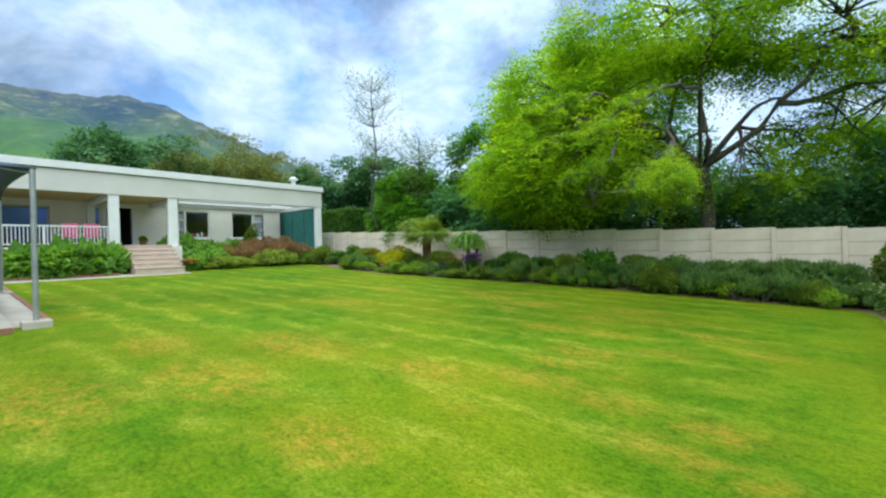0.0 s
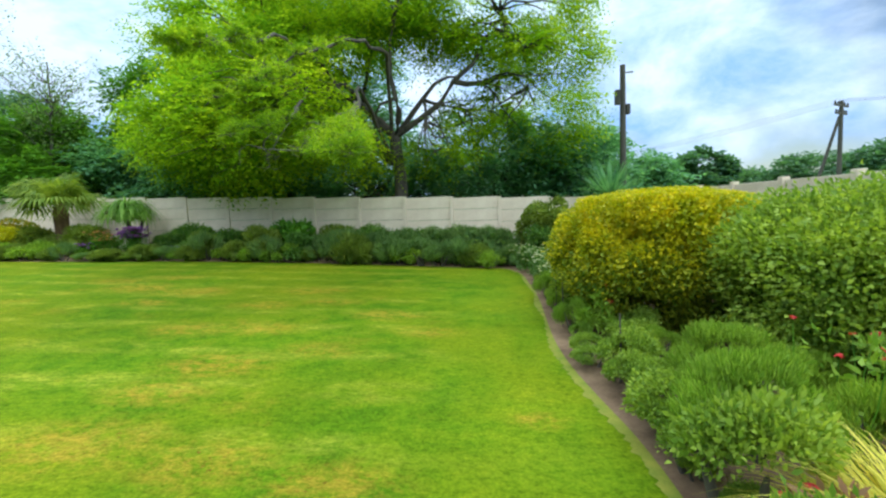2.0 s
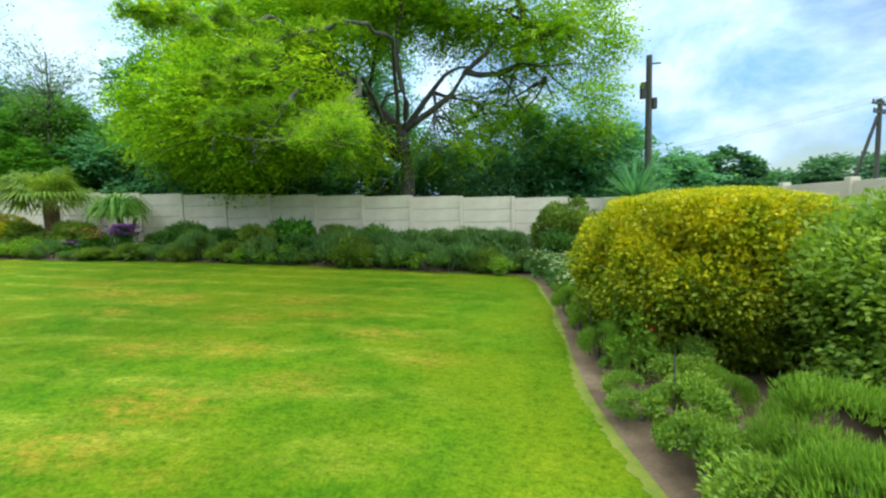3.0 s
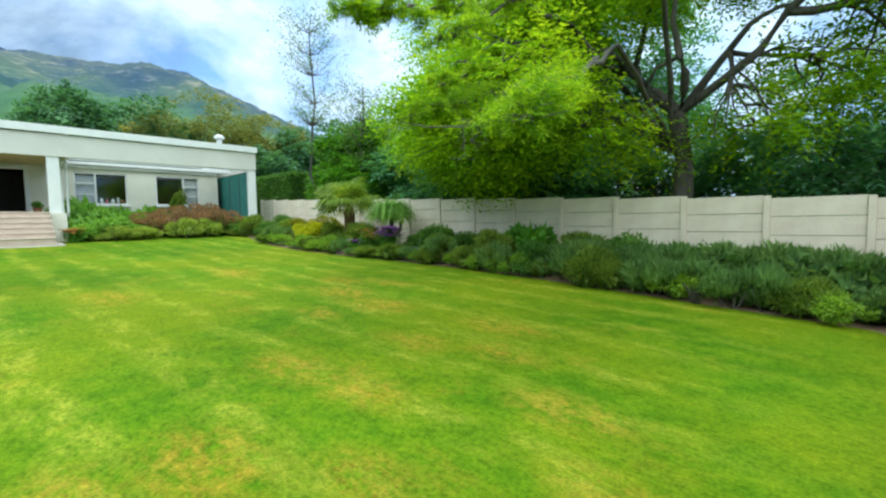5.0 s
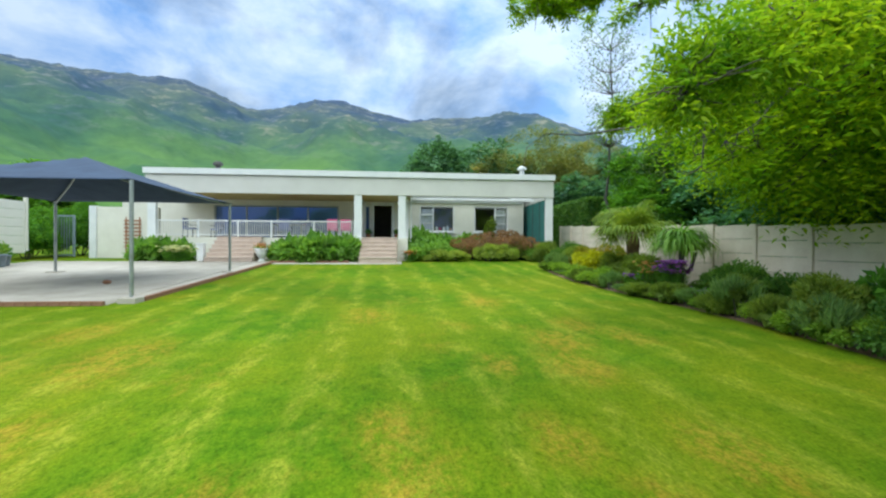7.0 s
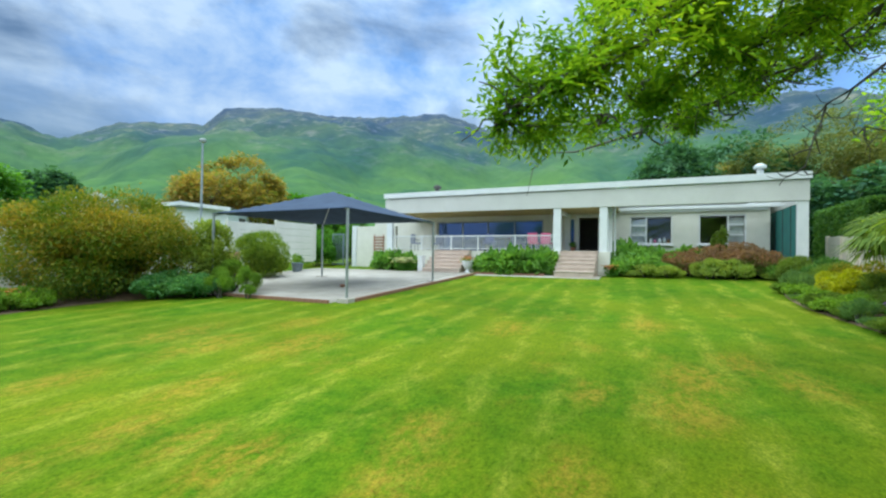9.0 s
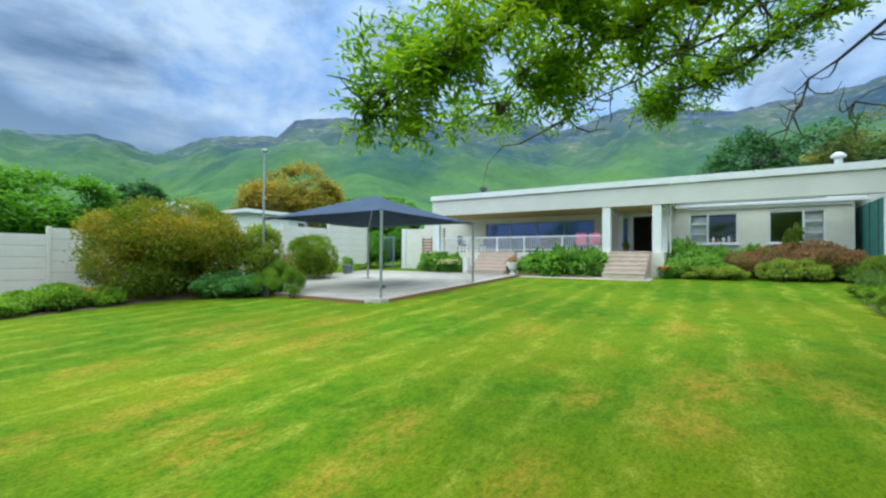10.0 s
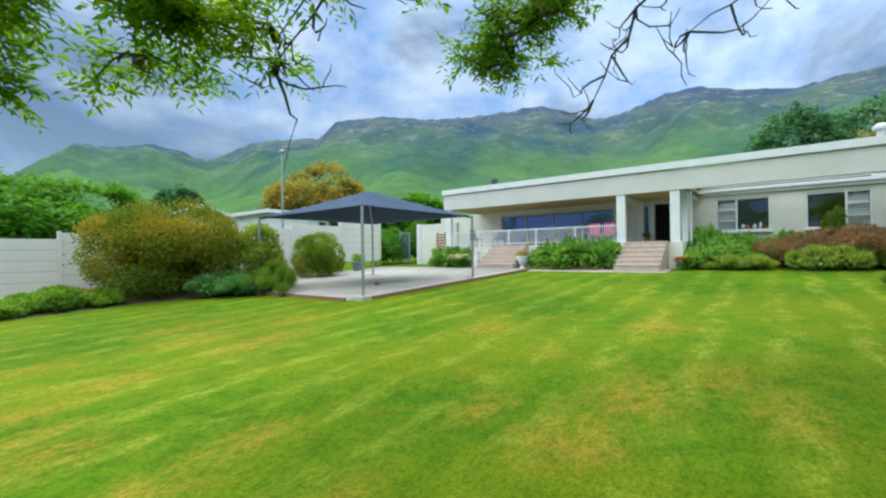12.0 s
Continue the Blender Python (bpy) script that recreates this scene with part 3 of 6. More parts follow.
def mountains():
    az = [120, 140, 150, 155, 159, 162.5, 168, 173, 179, 184, 187, 190.5, 196, 198.5, 204.7, 211.6, 218, 225.5, 231, 233.5, 241, 246, 251.5, 255.5, 258, 263.6, 275, 300]
    el = [2.0, 7.0, 11.2, 13.2, 15.0, 16.3, 16.3, 16.2, 15.8, 16.7, 17.7, 17.6, 16.0, 15.8, 18.0, 17.4, 16.9, 17.2, 16.6, 14.5, 13.5, 10.9, 12.2, 11.4, 11.5, 6.7, 3.0, 2.0]
    vs, fs = [], []
    na, nr = 420, 46
    for i in range(na + 1):
        a = 120 + 180 * i / na
        e = np.interp(a, az, el)
        top = 900 * math.tan(radians(e))
        for j in range(nr + 1):
            s = j / nr
            r = 130 + 770 * s
            spur = 0.5 + 0.5 * noise.noise((a * 0.11, 2.0 + 0.8 * s, 0))
            lift = s ** (1.0 + 0.75 * spur * (1 - s))
            x, y = r * math.cos(radians(a)), r * math.sin(radians(a))
            fr = noise.fractal((x * 0.007, y * 0.007, 0.3), 0.8, 2.1, 7) * 62 * s * (1 - s * s) + noise.fractal((x * 0.035, y * 0.035, 5.0), 0.8, 2.0, 4) * 5.0 * s
            vs.append((x, y, 1.2 + top * lift + fr))
    k = nr + 1
    for i in range(na):
        for j in range(nr):
            a = i * k + j
            fs.append((a, a + 1, a + k + 1, a + k))
    m, t, b = nodes_of("mountain fynbos and rock with haze in the colour")
    geo = t.nodes.new("ShaderNodeNewGeometry")
    sep = t.nodes.new("ShaderNodeSeparateXYZ")
    t.links.new(geo.outputs["Position"], sep.inputs[0])
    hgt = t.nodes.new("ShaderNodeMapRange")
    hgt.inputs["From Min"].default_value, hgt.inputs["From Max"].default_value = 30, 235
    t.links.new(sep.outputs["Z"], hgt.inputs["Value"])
    # greens turn blue-grey towards the ridge: distance haze painted into the colour
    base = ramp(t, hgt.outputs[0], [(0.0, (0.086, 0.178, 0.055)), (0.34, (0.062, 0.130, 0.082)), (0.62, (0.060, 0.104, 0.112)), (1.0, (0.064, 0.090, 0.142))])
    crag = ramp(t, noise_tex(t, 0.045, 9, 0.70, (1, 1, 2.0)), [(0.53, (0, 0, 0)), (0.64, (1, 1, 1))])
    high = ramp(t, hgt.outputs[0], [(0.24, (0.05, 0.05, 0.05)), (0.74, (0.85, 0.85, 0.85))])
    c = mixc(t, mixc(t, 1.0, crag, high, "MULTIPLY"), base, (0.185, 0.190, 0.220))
    scrub = ramp(t, noise_tex(t, 0.09, 6, 0.7), [(0.35, (0.82, 0.85, 0.87)), (0.65, (1.10, 1.08, 1.04))])
    # broad dark-blue and light areas paint shading of the spurs onto the slopes
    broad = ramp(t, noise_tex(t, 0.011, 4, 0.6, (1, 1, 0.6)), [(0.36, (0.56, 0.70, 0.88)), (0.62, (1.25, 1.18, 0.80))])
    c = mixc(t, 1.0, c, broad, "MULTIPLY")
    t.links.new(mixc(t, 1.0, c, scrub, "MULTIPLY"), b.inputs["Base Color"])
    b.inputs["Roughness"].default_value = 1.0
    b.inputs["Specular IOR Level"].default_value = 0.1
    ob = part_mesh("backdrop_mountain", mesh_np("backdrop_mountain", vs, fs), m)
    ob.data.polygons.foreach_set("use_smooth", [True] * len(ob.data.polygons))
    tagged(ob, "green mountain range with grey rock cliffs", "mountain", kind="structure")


mountains()


# ---------------------------------------------------------------- fences and boundary walls
FENCE_Y = 14.79


def precast_fence(name, label, n, start, step, height, ground_at, rows=5, group="precast boundary walls", paint="precast"):
    """Precast wall: slotted posts with stacked panels between; it climbs in steps. start, step: plan vectors."""
    fence = root(name, label, "fence", group)
    s, d = Vector(start), Vector(step)
    ang = math.degrees(math.atan2(d.y, d.x))
    ln = d.length
    rng = random.Random(len(name) + n)
    post_me = bpy.data.meshes.new("post")
    bm = boxes((-0.06, 0.06, -0.07, 0.07, -0.15, height + 0.05), bevel=0.012)
    bm.to_mesh(post_me)
    bm.free()
    post_me.materials.append(M[paint])
    ph = height / rows
    panel_me = bpy.data.meshes.new("panel")
    bm = boxes((0.062, ln - 0.062, -0.025, 0.025, 0.004, ph - 0.006), bevel=0.008)
    bm.to_mesh(panel_me)
    bm.free()
    panel_me.materials.append(M[paint])
    for i in range(n + 1):
        p = s + d * i
        z = ground_at(p.x, p.y)
        o = new("post", post_me)
        o.parent = fence
        o.matrix_basis = pose(p.x, p.y, z, 0, 0, ang)
        if i < n:
            for k in range(rows):
                o = new("panel", panel_me)
                o.parent = fence
                o.matrix_basis = pose(p.x, p.y, z + k * ph, rng.uniform(-0.3, 0.3), 0, ang)
    return fence


def north_base(x, y):
    return 1.79 - 0.0415 * x - 1.92


precast_fence("precast_fence", "cream painted precast concrete fence with stepped panels", 19, (-24.69, FENCE_Y), (1.57, 0), 1.92, north_base)
precast_fence("precast_fence", "cream painted precast concrete fence beside the shrubs", 16, (5.2, FENCE_Y), (0, -1.57), 1.92, lambda x, y: -0.17)
precast_fence("precast_fence", "tall cream precast boundary wall behind the round bush", 9, (7.0, -11.5), (-3.2, 0), 2.35, lambda x, y: 0.28 - 0.075 * (x + 5.4), 6, paint="wall")


# ---------------------------------------------------------------- house
FLOOR = 2.06
XF, XW, Y0, Y1 = -22.66, -26.6, -6.82, 13.63
house = root("house", "low cream house with flat roof, verandah and columns", "house")
part("roof", boxes((-36.0, XF - 0.06, Y0 + 0.1, 6.2, 5.16, 5.30), (-36.0, XW - 0.3, 6.2, Y1 - 0.1, 5.16, 5.30)), M["white"], house)
part("fascia", boxes((XF - 0.12, XF, Y0, Y1, 4.26, 5.12), bevel=0.01), M["fascia"], house, "pale cream fascia board")
part("fascia", boxes((-36.0, XF - 0.124, Y1 - 0.12, Y1, 4.26, 5.12), bevel=0.01), M["fascia"], house)
part("fascia", boxes((-36.0, XF - 0.124, Y0, Y0 + 0.12, 4.26, 5.12), bevel=0.01), M["fascia"], house)
part("roof_edge", boxes((XF - 0.05, XF + 0.10, Y0 - 0.06, Y1 + 0.06, 5.16, 5.445), bevel=0.008), M["white"], house, "white metal roof edge")
part("ceiling", boxes((-36.0, XF - 0.13, Y0 + 0.13, 6.2, 4.32, 4.40)), M["ceil"], house, "tan boarded verandah ceiling")


def wall_with_openings(name, x, thick, y0, y1, z0, z1, holes, material, parent, label=""):
    """A wall across x with rectangular holes (y0, y1, z0, z1)."""
    bm = bmesh.new()
    ys = sorted({y0, y1, *[h[0] for h in holes], *[h[1] for h in holes]})
    zs = sorted({z0, z1, *[h[2] for h in holes], *[h[3] for h in holes]})
    for a, b in zip(ys, ys[1:]):
        for c, d in zip(zs, zs[1:]):
            if not any(h[0] <= a and b <= h[1] and h[2] <= c and d <= h[3] for h in holes):
                box(bm, x - thick, x, a, b, c, d)
    bmesh.ops.remove_doubles(bm, verts=bm.verts, dist=0.0005)
    return part(name, bm, material, parent, label)


W1, W2, DOOR, SLIDE = (6.70, 8.80, 2.55, 4.10), (10.03, 12.12, 2.55, 4.10), (3.98, 5.02, FLOOR, 4.08), (-5.2, 1.9, FLOOR, 4.02)
wall_with_openings("wall", XW, 0.24, Y0, 13.1, 0.6, 4.6, [W1, W2, DOOR, SLIDE], M["wall"], house, "cream plastered wall")
part("wall", boxes((-36.0, XW - 0.25, 12.86, 13.1, 0.6, 4.6), (-36.0, -35.76, Y0, 12.85, 0.6, 5.1), (-36, XW - 0.25, Y0, Y0 + 0.24, 0.6, 5.1)), M["wall"], house)
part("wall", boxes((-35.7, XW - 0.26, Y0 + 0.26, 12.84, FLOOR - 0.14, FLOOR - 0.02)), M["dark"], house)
part("wall", boxes((-31.0, -30.9, Y0 + 0.3, 12.8, FLOOR, 4.3), (-30.88, XW - 0.26, 5.6, 5.7, FLOOR, 4.3), (-30.88, XW - 0.26, 2.6, 2.7, FLOOR, 4.3)), M["room"], house, "grey inner room wall")
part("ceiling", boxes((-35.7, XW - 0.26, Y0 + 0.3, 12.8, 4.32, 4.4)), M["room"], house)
part("wall", boxes((XW - 0.24, XW, -10.2, Y0 - 0.004, 0.6, 4.26)), M["wall"], house, "cream wall of the side wing")
part("floor", boxes((XW - 0.24, XF + 0.10, Y0, 5.95, 0.5, FLOOR)), M["wall"], house, "tiled verandah floor")
for y in (-6.54, 3.42, 5.65, 13.42):
    zb = FLOOR if y < 6 else G(XF)
    part("column", boxes((XF - 0.26, XF - 0.04, y - 0.19, y + 0.19, zb, 4.26), bevel=0.015), M["white"], house, "white square column")
part("pillar", boxes((XF - 1.2, XF - 0.9, 5.75, 6.0, FLOOR, 4.3), bevel=0.015), M["white"], house, "white porch pillar")
part("pillar", boxes((XW + 0.02, XW + 0.25, 3.2, 3.5, FLOOR, 4.3), bevel=0.015), M["white"], house, "white porch pillar")
part("gutter", boxes((XW + 0.02, XW + 0.30, 6.1, 13.1, 4.42, 4.56), bevel=0.02), M["white"], house, "white gutter over the windows")
part("eaves", boxes((XW - 0.3, XW + 0.28, 6.1, 13.1, 4.61, 4.70), bevel=0.01), M["white"], house)
part("pergola_beam", boxes((XF - 0.5, XF - 0.35, 6.1, Y1 - 0.3, 4.28, 4.40), (XF - 2.6, XF - 2.45, 6.1, Y1 - 0.3, 4.28, 4.40), (XW + 0.01, XW + 0.16, 6.1, 13.0, 4.28, 4.40), bevel=0.01), M["white"], house, "white pergola beam")


def window(hole, panes, sash, parent):
    """White framed window; panes: y splits; sash: index of the pane with glazing bars."""
    y0, y1, z0, z1 = hole
    w = part("window", boxes((XW - 0.14, XW - 0.04, y0, y0 + 0.07, z0, z1), (XW - 0.14, XW - 0.04, y1 - 0.07, y1, z0, z1),
                             (XW - 0.14, XW - 0.04, y0 + 0.07, y1 - 0.07, z1 - 0.07, z1), (XW - 0.14, XW - 0.04, y0 + 0.07, y1 - 0.07, z0, z0 + 0.07), bevel=0.006), M["white"], parent, "white window frame")
    part("sill", boxes((XW - 0.02, XW + 0.16, y0 - 0.08, y1 + 0.08, z0 - 0.08, z0 - 0.004), bevel=0.01), M["white"], w)
    edges = [y0 + 0.07, *panes, y1 - 0.07]
    for i, (a, b) in enumerate(zip(edges, edges[1:])):
        g = part("pane", boxes((XW - 0.10, XW - 0.094, a + 0.03, b - 0.03, z0 + 0.08, z1 - 0.08)), M["glass"], w)
        g.visible_shadow = False
        if i:
            part("mullion", boxes((XW - 0.13, XW - 0.03, a - 0.04, a + 0.04, z0 + 0.07, z1 - 0.07), bevel=0.006), M["white"], w)
        if i == sash:
            for k in (1, 2):
                z = z0 + (z1 - z0) * k / 3
                part("glazing_bar", boxes((XW - 0.125, XW - 0.035, a + 0.03, b - 0.03, z - 0.03, z + 0.03), bevel=0.006), M["white"], w)
            part("blind", boxes(*[(XW - 0.26, XW - 0.245, a, b, z0 + 0.1 + 0.12 * q, z0 + 0.205 + 0.12 * q) for q in range(11)]), M["curtain"], w, "white slatted blind")
    return w


window(W1, [7.52], 0, house)
window(W2, [11.34], 1, house)
door = part("door_frame", boxes((XW - 0.16, XW + 0.06, DOOR[0] - 0.17, DOOR[0], FLOOR, 4.24), (XW - 0.16, XW + 0.06, DOOR[1], DOOR[1] + 0.17, FLOOR, 4.24), (XW - 0.16, XW + 0.06, DOOR[0], DOOR[1], 4.084, 4.24), bevel=0.01), M["white"], house, "white door frame with open dark doorway")
light = part("sidelight", boxes((XW + 0.003, XW + 0.06, 3.40, 3.44, FLOOR + 0.02, 4.05), (XW + 0.003, XW + 0.06, 3.70, 3.74, FLOOR + 0.02, 4.05), (XW + 0.003, XW + 0.06, 3.44, 3.70, 4.01, 4.05), (XW + 0.003, XW + 0.06, 3.44, 3.70, FLOOR + 0.02, FLOOR + 0.10), bevel=0.006), M["white"], house, "white framed narrow sidelight")
part("pane", boxes((XW + 0.020, XW + 0.028, 3.442, 3.698, FLOOR + 0.102, 4.008)), M["bluereflect"], light)
slide = part("sliding_door", boxes(*[(XW - 0.14, XW - 0.06, y - 0.04, y + 0.04, FLOOR, 4.02) for y in (-5.15, -3.4, -1.65, 0.1, 1.85)], (XW - 0.14, XW - 0.06, -5.1, 1.8, 3.94, 4.02), (XW - 0.14, XW - 0.06, -5.1, 1.8, FLOOR, FLOOR + 0.08)), M["steel"], house, "grey framed glass sliding doors")
for a in (-5.1, -3.35, -1.6, 0.15):
    g = part("pane", boxes((XW - 0.105, XW - 0.097, a, a + 1.66, FLOOR + 0.09, 3.93)), M["bluereflect"], slide)
    g.visible_shadow = False

rail = part("railing", boxes((XF - 0.20, XF - 0.15, -6.34, 3.22, 2.86, 2.92), (XF - 0.195, XF - 0.155, -6.34, 3.22, 2.16, 2.20), bevel=0.008), M["white"], house, "white balustrade railing")
bal = bpy.data.meshes.new("baluster")
bm = boxes((-0.012, 0.012, -0.012, 0.012, 2.20, 2.86))
bm.to_mesh(bal)
bm.free()
bal.materials.append(M["white"])
for i in range(86):
    y = -6.28 + i * 0.1115
    o = new("baluster", bal)
    o.parent = rail
    o.location = (XF - 0.175, y, 0)
for y in (-4.4, -2.5, -0.9, 1.2):
    part("rail_post", boxes((XF - 0.21, XF - 0.14, y - 0.035, y + 0.035, FLOOR, 2.93), bevel=0.006), M["white"], rail)
tubes("downpipe", [([(XF - 0.9, 6.12, 4.5), (XF - 0.9, 6.12, 3.0), (XF - 0.9, 6.12, 1.0)], [0.045] * 3)], M["white"], house, "white downpipe", 10)
part("porch_beam", boxes((XW + 0.26, XF - 0.28, 3.24, 3.40, 4.10, 4.31), bevel=0.01), M["white"], house, "white porch beam")
part("porch_beam", boxes((XW + 0.02, XF - 0.28, 5.78, 5.96, 4.10, 4.31), bevel=0.01), M["white"], house, "white porch beam")
for x in (-25.6, -24.6, -23.6):
    part("pergola_rafter", boxes((x - 0.04, x + 0.04, 12.0, 13.3, 4.43, 4.55), bevel=0.008), M["white"], house)
netting = part("shade_screen", boxes((-28.6, XF - 0.3, 13.36, 13.40, 0.95, 4.18)), M["net"], house, "dark teal shade net screen")
for x in (-26.9, -25.5, -24.2):
    part("batten", boxes((x - 0.02, x + 0.02, 13.34, 13.357, 0.95, 4.2)), M["dark"], netting)
for p, r in (((-23.4, -3.7), "dark"), ((-23.0, 12.0), "white")):
    bm = lathe([(0.13, 5.30), (0.13, 5.72), (0.24, 5.74), (0.24, 5.84), (0.10, 5.94)], 14)
    o = part("roof_vent", bm, M[r], house, "small roof vent pipe with cap")
    o.location = (p[0], p[1], 0)


def steps(name, label, y0, y1, x_top, n, z0, z1, run=0.32):
    s = root(name, label, "steps")
    rise = (z1 - z0) / n
    for i in range(n):
        x = x_top + run * (n - 1 - i)
        part("step", boxes((x_top - 0.02 * i, x + run, y0, y1, z0 + i * rise if i else z0 - 0.4, z0 + (i + 1) * rise - 0.001), bevel=0.012), M["step"], s)
        part("tread", boxes((x - 0.004 if i < n - 1 else x_top + 0.012, x + run + 0.03, y0 - 0.02, y1 + 0.02, z0 + (i + 1) * rise, z0 + (i + 1) * rise + 0.035), bevel=0.008), M["tread"], s)
    return s


steps("front_steps", "pinkish tiled steps up to the front door", 3.66, 5.42, XF + 0.11, 6, G(-22) + 0.02, FLOOR, 0.30)
steps("verandah_steps", "wide pinkish steps up to the verandah", -3.3, -1.2, XF + 0.11, 6, G(-22) + 0.02, FLOOR, 0.28)


# ---------------------------------------------------------------- patio and shade canopy
def slab(name, label, x0, x1, y0, y1, lift, material):
    vs = []
    for x in (x0, x1):
        for y in (y0, y1):
            vs += [(x, y, G(x) - 0.1), (x, y, G(x) + lift)]
    f = [(1, 5, 7, 3), (0, 1, 3, 2), (4, 6, 7, 5), (0, 4, 5, 1), (2, 3, 7, 6)]
    return tagged(part_mesh(name, mesh_np(name, vs, f), material), label, "paving", kind="structure")


slab("pavement_patio", "pale concrete patio under the shade canopy", -21.0, -10.3, -10.5, -0.80, 0.09, M["paving"])
slab("pavement_patio", "pale concrete strip of the patio beside the lawn", -21.0, -10.85, -0.80, -0.36, 0.09, M["paving"])
slab("pavement_path", "pale paved strip in front of the steps", -22.2, -20.6, -0.45, 5.65, 0.035, M["paving"])

canopy = root("shade_canopy", "navy shade cloth canopy on four galvanised posts", "canopy")
PX, PY, PT = (-16.41, -10.66), (-6.3, -0.48), 3.11


def canopy_cloth():
    vs, fs, n = [], [], 24
    cx, cy = sum(PX) / 2, sum(PY) / 2
    hx, hy = (PX[1] - PX[0]) / 2, (PY[1] - PY[0]) / 2
    for i in range(n + 1):
        for j in range(n + 1):
            u, v = 2 * i / n - 1, 2 * j / n - 1
            k = max(abs(u), abs(v))
            pull = 1 - 0.045 * (1 - min(abs(u), abs(v)) ** 2 / max(k, 1e-6) ** 2) * k
            z = PT + 0.06 + 1.02 * (1 - k) ** 1.12
            vs.append((cx + u * hx * pull * 1.02, cy + v * hy * pull * 1.02, z))
    for i in range(n):
        for j in range(n):
            a = i * (n + 1) + j
            fs.append((a, a + n + 1, a + n + 2, a + 1))
    ob = part_mesh("cloth", mesh_np("cloth", vs, fs), M["shade"], canopy, "taut navy shade cloth")
    s = ob.modifiers.new("thick", "SOLIDIFY")
    s.thickness = 0.012


canopy_cloth()
for x in PX:
    for y in PY:
        vs = [((x, y, G(x) + 0.05), (x, y, PT + 0.06))]
        tubes("post", [([a, Vector(a).lerp(Vector(b), 0.5), b], [0.045, 0.045, 0.045]) for a, b in vs], M["steel"], canopy, seg=12)
        part("base_block", boxes((x - 0.2, x + 0.2, y - 0.2, y + 0.2, G(x) - 0.1, G(x) + 0.12), bevel=0.02), M["paving"], canopy, "concrete post footing")
runs = []
for x, y in [(a, b) for a in PX for b in PY]:
    runs.append(([(x, y, PT - 0.02), ((x + sum(PX) / 2) / 2, (y + sum(PY) / 2) / 2, PT + 0.40), (sum(PX) / 2, sum(PY) / 2, PT + 0.94)], [0.025, 0.025, 0.025]))
tubes("hip_rafter", runs, M["steel"], canopy, seg=8)


# ---------------------------------------------------------------- trees
big_tree = tree("acacia_tree", "large spreading tree with lime green feathery leaves", (-3.0, 15.7, north_base(-3, 0)),
                [((-1.2, 0.3, 10.2), (4.6, 4.0, 2.4)), ((-4.8, 0.0, 7.6), (3.4, 3.0, 2.0)), ((-6.8, -0.3, 5.3), (2.9, 2.6, 1.9)), ((-4.7, -0.9, 3.7), (2.2, 1.6, 1.2)),
                 ((3.6, 0.9, 8.4), (3.0, 2.6, 1.5)), ((4.8, 0.5, 4.9), (2.3, 2.0, 1.4)), ((-2.0, -1.6, 3.7), (1.5, 1.2, 0.8)), ((0.4, -2.6, 8.4), (2.3, 1.8, 1.0)), ((5.0, 0.3, 6.6), (1.7, 1.6, 1.0)), ((2.6, 0.6, 4.6), (1.3, 1.0, 0.7)),
                 ((-0.6, 0.4, 7.6), (1.9, 1.7, 0.9)), ((-2.6, -0.6, 6.9), (2.2, 2.0, 1.2)), ((-3.3, -3.2, 5.0), (2.2, 1.6, 1.3)), ((-4.9, -2.9, 3.5), (1.9, 1.2, 0.9)), ((-8.2, 0.6, 4.2), (2.0, 1.6, 1.5)),
                 ((3.4, 0.6, 7.2), (1.8, 1.5, 0.7)), ((1.4, 0.5, 7.4), (2.0, 1.5, 0.7)), ((-0.9, -0.4, 3.2), (0.6, 0.5, 0.5)), ((1.5, -0.3, 3.5), (1.0, 0.7, 0.6)), ((-2.6, -2.6, 4.6), (1.5, 0.9, 0.7)), ((-5.2, -3.6, 4.3), (1.4, 0.9, 0.8))],
                0.14, L["lime"], 175000, 11, 0.26, 4.1, 0.42, 9, 0.8, (-0.1, 0.1), 0.15, lump=0.46,
                mains=((-1.2, 0.1, 8.2), (2.2, -0.2, 5.9), (3.9, 0.2, 7.2), (-3.2, 0.2, 6.6), (0.3, -1.4, 7.2)), level=0.45)


